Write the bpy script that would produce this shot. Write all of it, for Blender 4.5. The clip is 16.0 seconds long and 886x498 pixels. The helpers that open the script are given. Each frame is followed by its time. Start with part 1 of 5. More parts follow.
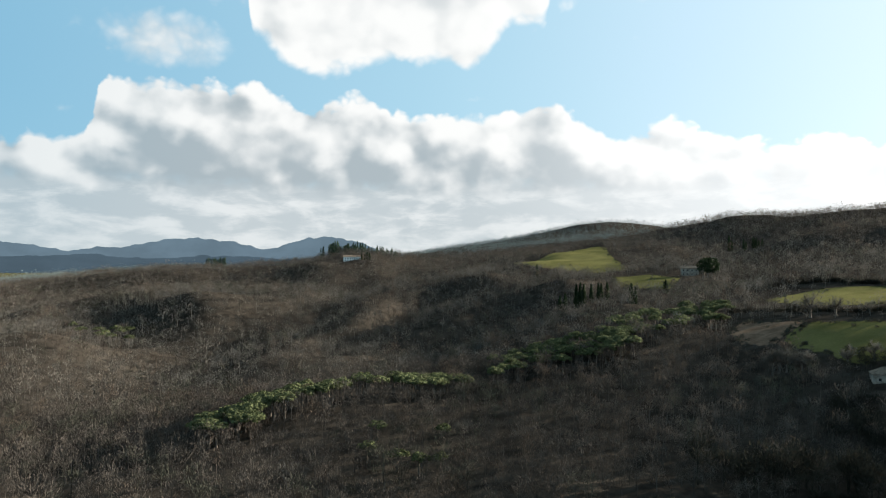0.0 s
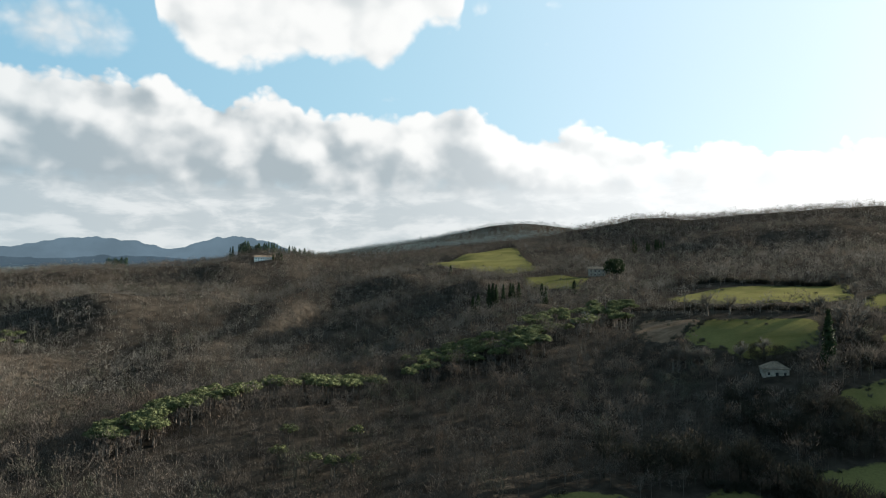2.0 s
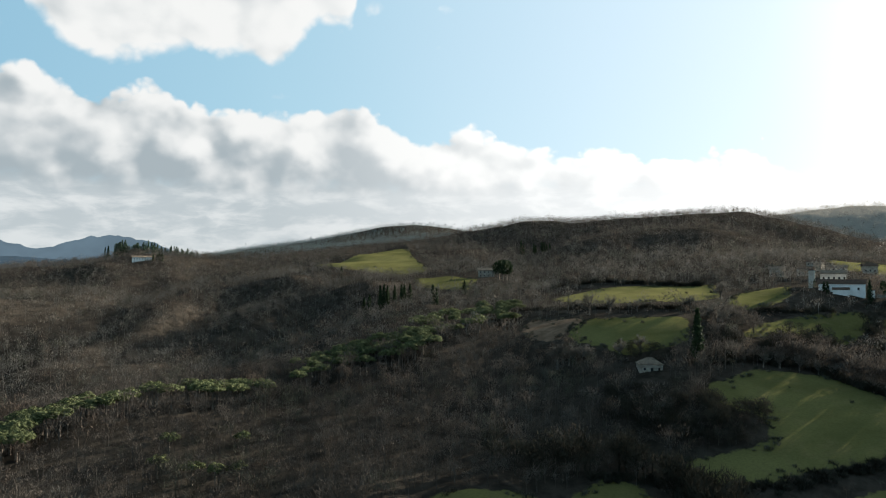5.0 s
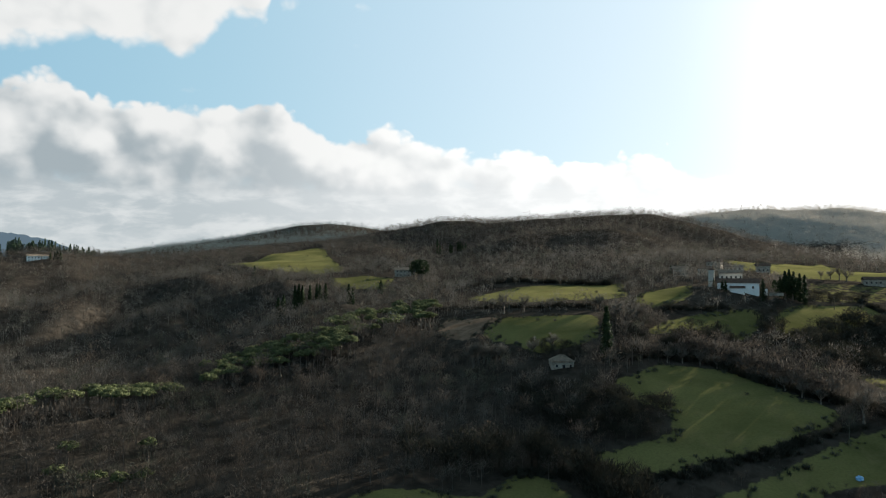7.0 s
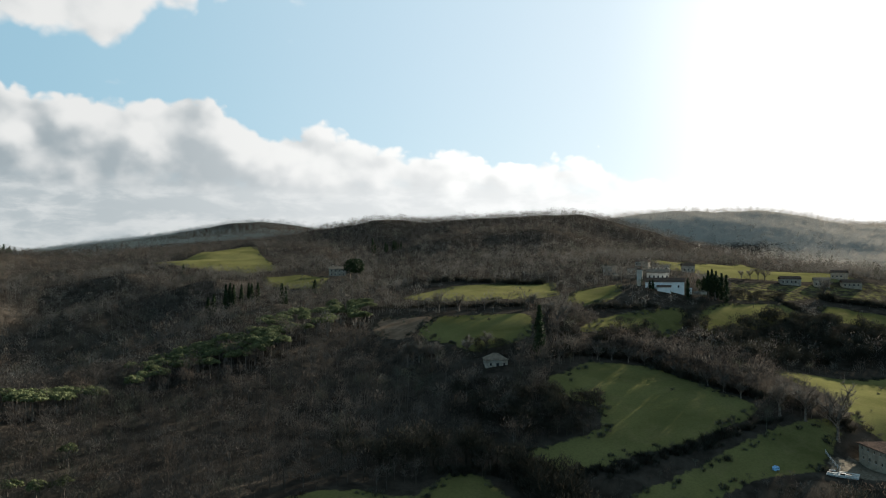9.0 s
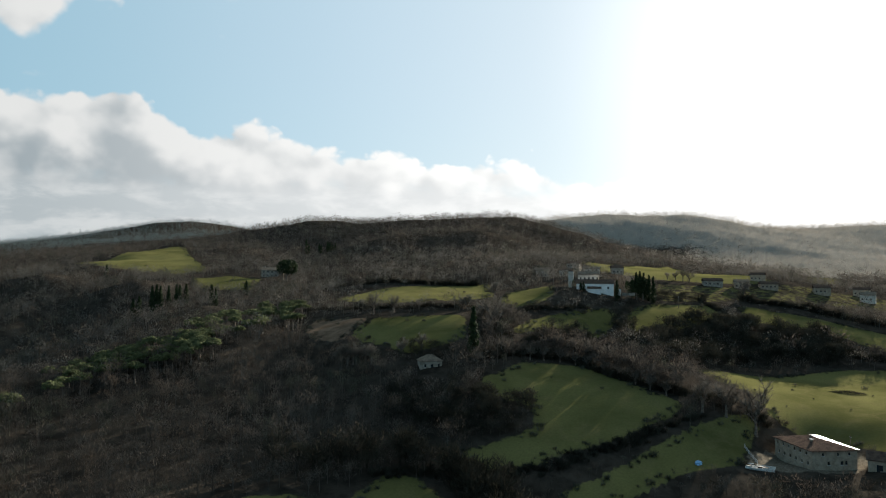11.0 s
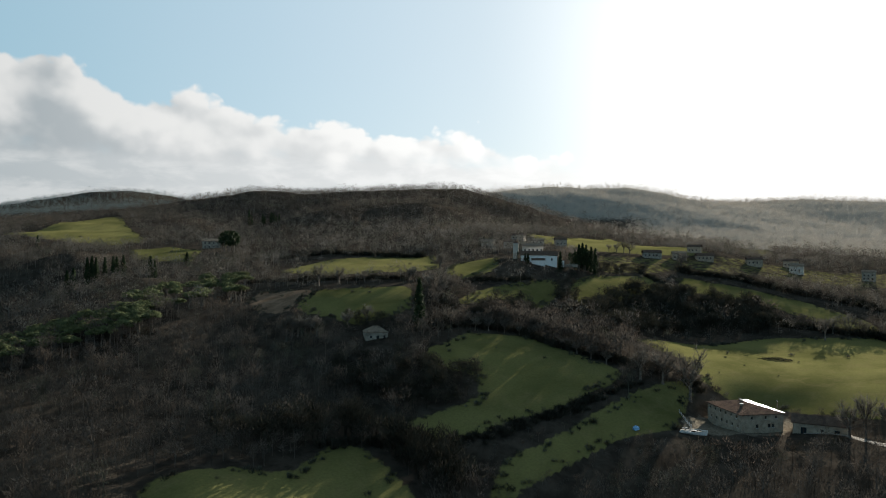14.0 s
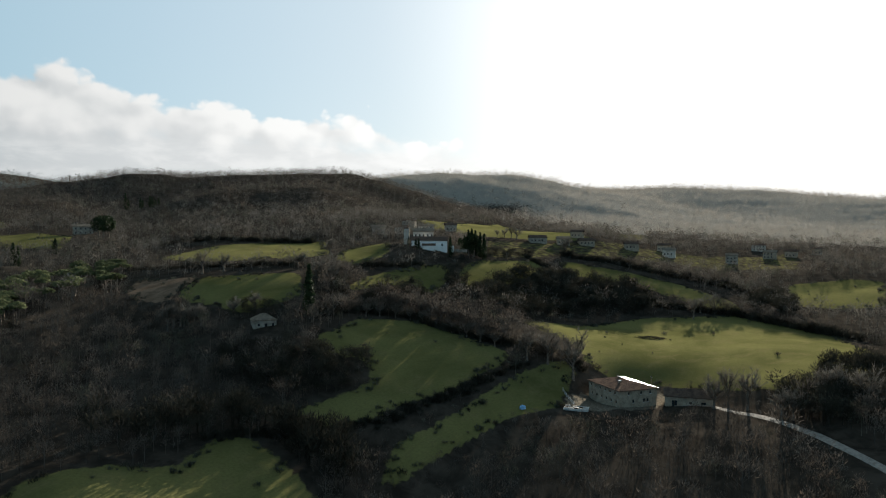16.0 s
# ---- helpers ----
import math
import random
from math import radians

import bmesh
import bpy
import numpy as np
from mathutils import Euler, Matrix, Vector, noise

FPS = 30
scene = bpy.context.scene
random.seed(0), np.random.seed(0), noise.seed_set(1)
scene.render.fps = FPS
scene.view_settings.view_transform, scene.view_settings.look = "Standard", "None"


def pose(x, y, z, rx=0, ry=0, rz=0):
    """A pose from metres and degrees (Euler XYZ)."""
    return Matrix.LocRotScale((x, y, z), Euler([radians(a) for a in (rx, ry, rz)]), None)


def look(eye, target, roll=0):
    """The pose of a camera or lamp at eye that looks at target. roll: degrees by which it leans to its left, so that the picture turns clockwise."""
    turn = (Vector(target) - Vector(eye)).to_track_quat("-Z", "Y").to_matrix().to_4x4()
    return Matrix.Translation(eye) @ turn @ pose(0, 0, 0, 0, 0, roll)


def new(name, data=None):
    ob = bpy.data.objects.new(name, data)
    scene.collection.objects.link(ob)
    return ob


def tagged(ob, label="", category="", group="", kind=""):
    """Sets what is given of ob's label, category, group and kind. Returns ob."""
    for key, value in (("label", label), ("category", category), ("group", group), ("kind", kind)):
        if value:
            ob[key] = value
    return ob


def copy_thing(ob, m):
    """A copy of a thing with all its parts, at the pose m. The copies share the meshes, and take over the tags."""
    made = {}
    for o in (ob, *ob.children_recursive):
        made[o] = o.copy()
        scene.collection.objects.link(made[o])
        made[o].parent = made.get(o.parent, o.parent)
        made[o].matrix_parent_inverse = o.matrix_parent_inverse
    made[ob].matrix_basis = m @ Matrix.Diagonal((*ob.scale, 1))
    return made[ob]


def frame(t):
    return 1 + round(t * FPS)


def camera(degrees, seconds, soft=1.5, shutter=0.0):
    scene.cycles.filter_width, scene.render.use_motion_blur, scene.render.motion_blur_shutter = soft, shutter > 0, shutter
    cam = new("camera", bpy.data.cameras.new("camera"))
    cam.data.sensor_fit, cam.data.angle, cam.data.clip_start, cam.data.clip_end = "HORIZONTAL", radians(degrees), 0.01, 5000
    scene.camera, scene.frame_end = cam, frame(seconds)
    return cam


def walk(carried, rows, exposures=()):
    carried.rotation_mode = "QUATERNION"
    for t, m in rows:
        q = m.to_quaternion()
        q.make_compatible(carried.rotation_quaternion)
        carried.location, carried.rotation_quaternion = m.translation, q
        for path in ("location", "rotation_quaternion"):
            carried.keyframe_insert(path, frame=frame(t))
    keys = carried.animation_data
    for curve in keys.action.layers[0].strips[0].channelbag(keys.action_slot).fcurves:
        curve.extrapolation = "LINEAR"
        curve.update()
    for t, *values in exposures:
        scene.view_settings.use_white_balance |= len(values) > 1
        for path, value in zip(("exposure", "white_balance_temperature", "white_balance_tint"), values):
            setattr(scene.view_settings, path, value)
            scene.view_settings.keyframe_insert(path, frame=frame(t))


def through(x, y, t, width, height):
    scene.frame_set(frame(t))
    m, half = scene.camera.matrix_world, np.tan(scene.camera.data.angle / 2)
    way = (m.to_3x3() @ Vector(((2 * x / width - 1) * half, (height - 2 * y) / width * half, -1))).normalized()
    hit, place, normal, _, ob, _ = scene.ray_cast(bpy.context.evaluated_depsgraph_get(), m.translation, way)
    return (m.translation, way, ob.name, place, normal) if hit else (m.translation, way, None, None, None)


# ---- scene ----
# ---- camera ----
cam = camera(64.32, 16.0, soft=1.1)
TURNS = [
    (0.0, 0.0, 1.9, -0.1), (0.5, -1.64, 1.91, -0.1), (1.0, -3.43, 1.92, -0.1), (1.5, -5.21, 1.94, -0.1),
    (2.0, -6.97, 1.96, -0.1), (2.5, -8.67, 1.99, -0.08), (3.0, -10.28, 2.01, -0.06), (3.5, -11.69, 2.03, -0.07),
    (4.0, -12.82, 2.05, -0.08), (6.5, -21.04, 2.03, -0.04), (7.0, -22.55, 2.03, -0.04), (7.5, -23.83, 2.05, -0.05),
    (8.0, -25.15, 2.02, -0.05), (8.5, -26.47, 1.97, -0.08), (9.0, -27.81, 1.97, -0.1), (9.5, -29.14, 1.96, -0.14),
    (10.0, -30.47, 1.97, -0.18), (12.5, -36.13, 1.81, -0.18), (13.0, -36.67, 1.24, -0.2), (13.5, -37.09, 0.53, -0.24),
    (14.0, -37.49, -0.19, -0.29), (14.5, -38.17, -0.92, -0.32), (15.0, -40.01, -1.23, -0.31), (15.5, -43.45, -1.29, -0.27),
    (16.0, -46.35, -1.33, -0.22)]
walk(cam, [(t, pose(0, 0, 100, 90 + p, r, y)) for t, y, p, r in TURNS],
     exposures=[(0.0, 2.1), (4.0, 2.02), (10.0, 1.8), (16.0, 1.66)])

# ---- sun, sky and clouds ----
SUN_BEARING, SUN_HEIGHT = 68.5, 16.0
sun_way = Vector((math.sin(radians(SUN_BEARING)) * math.cos(radians(SUN_HEIGHT)),
                  math.cos(radians(SUN_BEARING)) * math.cos(radians(SUN_HEIGHT)), math.sin(radians(SUN_HEIGHT))))
sun = new("sun", bpy.data.lights.new("sun", "SUN"))
sun.data.energy, sun.data.angle, sun.data.color = 5.0, radians(0.5), (1.0, 0.92, 0.80)
sun.matrix_world = look(sun_way * 3000, (0, 0, 0))


class Nodes:
    """Short hand for building node trees."""

    def __init__(self, tree):
        self.tree = tree
        tree.nodes.clear()

    def add(self, kind, *ins, **props):
        n = self.tree.nodes.new(kind)
        for k, v in props.items():
            if k == "operation":
                n.operation = v
            elif k == "use_clamp":
                n.use_clamp = v
            elif k == "interpolation_type":
                n.interpolation_type = v
            elif k == "data_type":
                n.data_type = v
            elif k == "blend_type":
                n.blend_type = v
            elif k == "sky_type":
                n.sky_type = v
            elif k == "sun_disc":
                n.sun_disc = v
            elif k == "sun_elevation":
                n.sun_elevation = v
            elif k == "sun_rotation":
                n.sun_rotation = v
            elif k == "altitude":
                n.altitude = v
            elif k == "air_density":
                n.air_density = v
            elif k == "dust_density":
                n.dust_density = v
            elif k == "ozone_density":
                n.ozone_density = v
            elif k == "feature":
                n.feature = v
            elif k == "attribute_name":
                n.attribute_name = v
            elif k == "wave_type":
                n.wave_type = v
            elif k == "bands_direction":
                n.bands_direction = v
        for slot, v in enumerate(ins):
            self.put(n, slot, v)
        return n

    def put(self, n, slot, v):
        if v is None:
            return
        if isinstance(v, bpy.types.NodeSocket):
            self.tree.links.new(v, n.inputs[slot])
        else:
            n.inputs[slot].default_value = v

    def math(self, op, *ins, clamp=False):
        return self.add("ShaderNodeMath", *ins, operation=op, use_clamp=clamp).outputs[0]

    def vec(self, op, *ins):
        n = self.add("ShaderNodeVectorMath", *ins, operation=op)
        return n.outputs["Value"] if op in ("DOT_PRODUCT", "LENGTH") else n.outputs[0]

    def ramp(self, v, lo, hi, a=0.0, b=1.0, kind="SMOOTHSTEP"):
        return self.add("ShaderNodeMapRange", v, lo, hi, a, b, interpolation_type=kind).outputs[0]

    def noise(self, vec, scale, detail=4.0, rough=0.55, warp=0.0):
        n = self.add("ShaderNodeTexNoise", vec)
        for k, v in (("Scale", scale), ("Detail", detail), ("Roughness", rough), ("Distortion", warp)):
            n.inputs[k].default_value = v
        return n.outputs[0]

    def mix(self, f, a, b, how="MIX"):
        n = self.add("ShaderNodeMix", data_type="RGBA", blend_type=how)
        for k, v in ((0, f), (6, a), (7, b)):
            self.put(n, k, v)
        return n.outputs[2]

    def curve(self, v, lo, hi, pts):
        """Piecewise smooth curve over lo..hi through pts (x, value from 0 to 1)."""
        n = self.add("ShaderNodeFloatCurve", 1.0, self.ramp(v, lo, hi, kind="LINEAR"))
        c = n.mapping.curves[0]
        pts = [((x - lo) / (hi - lo), y) for x, y in pts]
        c.points[0].location, c.points[1].location = pts[0], pts[-1]
        for p in pts[1:-1]:
            c.points.new(*p)
        n.mapping.update()
        return n.outputs[0]


world = bpy.data.worlds.new("sky")
scene.world = world
world.use_nodes = True
w = Nodes(world.node_tree)
way = w.add("ShaderNodeTexCoord").outputs["Generated"]
split = w.add("ShaderNodeSeparateXYZ", way)
wx, wy, wz = split.outputs
bearing = w.math("MULTIPLY", w.math("ARCTAN2", wx, wy), 57.2958)
height = w.math("MULTIPLY", w.math("ARCSINE", wz), 57.2958)
air = w.add("ShaderNodeTexSky", sky_type="NISHITA", sun_disc=False, sun_elevation=radians(SUN_HEIGHT),
            sun_rotation=radians(SUN_BEARING), altitude=300, air_density=1.0, dust_density=0.5, ozone_density=1.5)
facing = w.vec("DOT_PRODUCT", way, tuple(sun_way))
off_sun = w.math("MULTIPLY", w.math("ARCCOSINE", facing), 57.2958)


def lumps(b, h, seed, fine=True):
    """Cauliflower relief in degrees: round heads of three sizes, roughened."""
    at = w.add("ShaderNodeCombineXYZ", b, w.math("MULTIPLY", h, 1.2), seed).outputs[0]
    at = w.vec("ADD", at, w.vec("SCALE", w.add("ShaderNodeTexNoise", at, None, 0.35, 4.0).outputs[1], None, None, 1.8))
    total = w.math("MULTIPLY", w.math("SUBTRACT", w.noise(at, 0.30, 6.0 if fine else 2.0, 0.55), 0.5), 1.6)
    for scale, much in ((0.26, 2.4), (0.62, 1.3), (1.5, 0.75)) if fine else ((0.26, 2.4), (0.62, 0.55)):
        cell = w.add("ShaderNodeTexVoronoi", at, feature="SMOOTH_F1")
        cell.inputs["Scale"].default_value, cell.inputs["Smoothness"].default_value = scale, 0.5 if fine else 0.65
        total = w.math("ADD", total, w.math("MULTIPLY", w.math("SUBTRACT", 0.42, cell.outputs[0]), much))
    return total


def island(b, h, wide, tall):
    """Degrees inside an oval patch of the sky."""
    u = w.math("DIVIDE", w.math("SUBTRACT", bearing, b), wide)
    v = w.math("DIVIDE", w.math("SUBTRACT", height, h), tall)
    return w.math("MULTIPLY", w.math("SUBTRACT", 1.0, w.math("ADD", w.math("MULTIPLY", u, u), w.math("MULTIPLY", v, v))), tall * 0.6)


# clear air: deep blue away from the sun, whiter and whiter towards it
clear = w.mix(w.ramp(off_sun, 102, 64, kind="LINEAR"), (0.20, 0.48, 0.69, 1), (0.43, 0.70, 0.86, 1))
for far_, near_, tone in ((68, 37, (0.68, 0.89, 1.03, 1)), (46, 12, (1.02, 1.14, 1.22, 1)), (28, 0, (2.0, 2.0, 1.95, 1))):
    clear = w.mix(w.ramp(off_sun, far_, near_), clear, tone)
seen = w.mix(0.15, clear, w.mix(1.0, air.outputs[0], (0.235, 0.215, 0.185, 1), "MULTIPLY"))
seen = w.mix(w.ramp(height, 26, 75, 0.0, 0.7), seen, (0.27, 0.285, 0.30, 1))
# colours of cloud in shade and in sun, from the dim west to the bright east
east = w.ramp(bearing, -30, -16, kind="LINEAR")
near_sun = w.ramp(off_sun, 70, 38)
grey = w.mix(near_sun, w.mix(east, (0.35, 0.45, 0.51, 1), (0.42, 0.49, 0.53, 1)), (0.86, 0.89, 0.90, 1))
pale = w.mix(w.ramp(off_sun, 66, 18), w.mix(east, (0.80, 0.84, 0.85, 1), (0.96, 0.97, 0.96, 1)), (1.42, 1.42, 1.40, 1))
grey = w.mix(w.ramp(off_sun, 44, 14), grey, (1.3, 1.3, 1.28, 1))
rough_ = lumps(bearing, height, 0.0)
towards = lumps(w.math("ADD", bearing, 1.1), w.math("ADD", height, 1.0), 0.0, False)
relief_ = w.math("ADD", w.math("MULTIPLY", w.math("SUBTRACT", lumps(bearing, height, 0.0, False), towards), 0.8), w.math("MULTIPLY", rough_, 0.12))

# loose clouds above the bank: shreds, a thin grey one, and the large one with its ragged underside
shreds = island(10.4, 21.0, 1.5, 0.8)
for spot in ((16.2, 20.6, 1.6, 0.6), (21.6, 18.3, 1.8, 0.5), (15.4, 17.9, 0.8, 0.4), (2.5, 13.9, 1.8, 0.4), (-28.5, 11.6, 1.2, 0.4)):
    shreds = w.math("MAXIMUM", shreds, island(*spot))
thin = w.math("MAXIMUM", island(-22.3, 17.4, 5.6, 2.5), w.math("MAXIMUM", island(-17.2, 21.4, 4.5, 1.6), island(-33.5, 20.0, 3.0, 1.6)))
under = w.math("MULTIPLY", w.curve(bearing, -20, 14, [
    (-20, 1.0), (-16.4, 0.86), (-15.2, 0.60), (-13, 0.545), (-10.3, 0.50), (-8, 0.52), (-6.2, 0.54), (-3, 0.55), (0.5, 0.545), (1.9, 0.52),
    (3.4, 0.56), (5.3, 0.625), (7.8, 0.63), (8.8, 0.70), (9.6, 0.86), (14, 1.0)]), 30.0)
large = w.math("MINIMUM", w.math("SUBTRACT", height, under), w.math("SUBTRACT", 26.0, height))
for inside_by, swing, soft_, full, light_ in ((shreds, 0.5, 0.9, 0.7, 0.6), (thin, 0.6, 1.7, 0.85, 0.35), (large, 0.55, 1.1, 1.0, 0.62)):
    d = w.math("ADD", inside_by, w.math("MULTIPLY", rough_, swing))
    lit = w.ramp(w.math("ADD", w.math("MULTIPLY", relief_, 0.55), w.math("SUBTRACT", light_, w.math("MULTIPLY", d, 0.05))), -0.25, 0.75)
    seen = w.mix(w.ramp(d, 0.0, soft_, 0.0, full), seen, w.mix(lit, w.mix(0.45, grey, pale), pale))
# low pale layer cloud behind and below the bank
layer = w.noise(w.vec("MULTIPLY", w.add("ShaderNodeCombineXYZ", bearing, height, 3.0).outputs[0], (0.22, 0.7, 1.0)), 1.0, 6.0, 0.6, 0.3)
low_top = w.math("MULTIPLY", w.curve(bearing, -60, 80, [(-60, 0.45), (12, 0.45), (28, 0.47), (45, 0.40), (56, 0.33), (80, 0.25)]), 20.0)
stratus = w.math("ADD", w.math("SUBTRACT", low_top, height), w.math("MULTIPLY", rough_, 0.5))
tone = w.ramp(w.math("ADD", layer, w.math("MULTIPLY", relief_, 0.10)), 0.38, 0.66)
seen = w.mix(w.ramp(stratus, 0.0, 2.2, 0.0, 0.95), seen, w.mix(tone, w.mix(0.25, grey, pale), w.mix(0.70, grey, pale)))
# the long bank of cumulus: bright crests, grey flat undersides
top = w.math("MULTIPLY", w.curve(bearing, -60, 80, [
    (-60, 0.45), (-33, 0.49), (-28.3, 0.515), (-27.2, 0.54), (-26.0, 0.70), (-25.0, 0.735), (-19.4, 0.73), (-16, 0.73), (-13.8, 0.715), (-10.3, 0.68),
    (-8.3, 0.69), (-6.6, 0.72), (-3.9, 0.66), (0.7, 0.648), (3, 0.658), (7.6, 0.697), (11.7, 0.61), (15.2, 0.56), (18.5, 0.59), (23.8, 0.505),
    (29.3, 0.50), (34, 0.455), (39.8, 0.475), (43, 0.40), (50, 0.34), (60, 0.2), (80, 0.2)]), 20.0)
d = w.math("ADD", w.math("SUBTRACT", top, height), w.math("MULTIPLY", rough_, 0.75))
floor_ = w.ramp(w.math("ADD", height, w.math("MULTIPLY", rough_, 0.45)), 5.6, 7.4)
lit = w.ramp(w.math("SUBTRACT", w.math("ADD", w.math("MULTIPLY", relief_, 0.80), 0.84), w.math("MULTIPLY", d, 0.16)), -0.25, 0.85)
seen = w.mix(w.math("MULTIPLY", w.ramp(d, 0.0, 0.65), floor_), seen, w.mix(lit, grey, pale))
hazy = w.mix(w.ramp(height, 5.0, -0.5, 0.0, 0.45), seen, w.mix(near_sun, (0.62, 0.69, 0.71, 1), (0.95, 0.97, 0.97, 1)))
w.add("ShaderNodeOutputWorld", w.add("ShaderNodeBackground", hazy, 0.24).outputs[0])


# ---- materials ----
def material(name):
    m = bpy.data.materials.new(name)
    m.use_nodes = True
    return m, Nodes(m.node_tree)


def finish(n, colour, rough=0.9, bump=None, bump_size=0.1, strength=0.5, glow_through=0.0, metal=0.0, spec=0.05):
    b = n.add("ShaderNodeBsdfPrincipled")
    n.put(b, "Base Color", colour)
    n.put(b, "Roughness", rough)
    n.put(b, "Metallic", metal)
    n.put(b, "Specular IOR Level", spec)
    if bump is not None:
        h = n.add("ShaderNodeBump")
        h.inputs["Strength"].default_value, h.inputs["Distance"].default_value = strength, bump_size
        n.put(h, "Height", bump)
        n.put(b, "Normal", h.outputs[0])
    out = b.outputs[0]
    if glow_through:
        t = n.add("ShaderNodeBsdfTranslucent")
        n.put(t, 0, colour)
        out = n.add("ShaderNodeMixShader", glow_through, out, t.outputs[0]).outputs[0]
    n.add("ShaderNodeOutputMaterial", out)


def plain(name, dark, light, size, rough=0.9, bump_size=0.05, glow_through=0.0, fine=8.0, metal=0.0, spec=0.03):
    """Two tones broken up at two scales, with fine relief; size in metres."""
    m, n = material(name)
    at = n.add("ShaderNodeNewGeometry").outputs["Position"]
    a = n.noise(at, 1 / size, 5.0, 0.6, 0.3)
    b = n.noise(at, fine / size, 3.0, 0.6)
    f = n.math("ADD", n.ramp(a, 0.32, 0.68, 0.0, 0.7), n.ramp(b, 0.3, 0.7, 0.0, 0.3))
    finish(n, n.mix(f, (*dark, 1), (*light, 1)), rough, b, bump_size, 0.6, glow_through, metal, spec)
    return m


def twig_material(name, dark, light, through, sharp=0.34):
    """Bare winter wood; trees differ from one another and from patch to patch."""
    m, n = material(name)
    at = n.add("ShaderNodeNewGeometry")
    a = n.noise(at.outputs["Position"], 1 / 6.5, 2.0)
    b = n.noise(at.outputs["Position"], 1 / 70.0, 3.0)
    f = n.math("ADD", n.math("MULTIPLY", n.ramp(a, 0.32, 0.68), 0.62), n.math("MULTIPLY", n.ramp(b, 0.3, 0.7), 0.25))
    f = n.math("ADD", f, n.math("MULTIPLY", at.outputs["Random Per Island"], 0.14))
    # sprays of many twigs scatter light more evenly than one flat sliver would
    soft_ = n.vec("NORMALIZE", n.vec("ADD", n.vec("SCALE", at.outputs["Normal"], None, None, sharp), (0.12, 0.04, 0.34)))
    b_ = n.add("ShaderNodeBsdfDiffuse", n.mix(f, (*dark, 1), (*light, 1)), 1.0, soft_)
    t_ = n.add("ShaderNodeBsdfTranslucent", n.mix(f, (*dark, 1), (*light, 1)), soft_)
    n.add("ShaderNodeOutputMaterial", n.add("ShaderNodeMixShader", through, b_.outputs[0], t_.outputs[0]).outputs[0])
    return m


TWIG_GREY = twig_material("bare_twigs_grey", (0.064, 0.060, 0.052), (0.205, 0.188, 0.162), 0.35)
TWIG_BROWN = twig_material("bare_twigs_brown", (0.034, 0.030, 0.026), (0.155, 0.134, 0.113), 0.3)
TWIG_RUST = twig_material("dry_leaves_rust", (0.044, 0.036, 0.028), (0.170, 0.133, 0.104), 0.3)
TWIG_DARK = twig_material("ivy_clad_twigs", (0.016, 0.016, 0.012), (0.070, 0.064, 0.048), 0.2)
# haze over the far eastern ridge is put into a paler twig colour
TWIG_HAZE = twig_material("far_woods_hazed", (0.25, 0.23, 0.20), (0.36, 0.335, 0.295), 0.45, 0.2)
# haze over the far dome is put into a lighter, bluer twig colour
TWIG_DOME = twig_material("dome_woods_hazed", (0.10, 0.126, 0.124), (0.20, 0.232, 0.228), 0.2, 0.25)
TWIG_OLIVE = twig_material("twigs_olive", (0.030, 0.030, 0.023), (0.13, 0.127, 0.095), 0.3)
BARK = plain("bark", (0.07, 0.055, 0.045), (0.2, 0.17, 0.14), 0.8, bump_size=0.03)
PINE_LEAF = plain("pine_needles", (0.042, 0.054, 0.024), (0.140, 0.155, 0.074), 3.0, 0.7, 0.05, 0.25)
CYPRESS_LEAF = plain("cypress_needles", (0.012, 0.022, 0.012), (0.035, 0.05, 0.022), 1.5, 0.8, 0.05, 0.15)
CONIFER_LEAF = plain("conifer_needles", (0.02, 0.035, 0.025), (0.05, 0.075, 0.045), 3.0, 0.8, 0.05, 0.15)


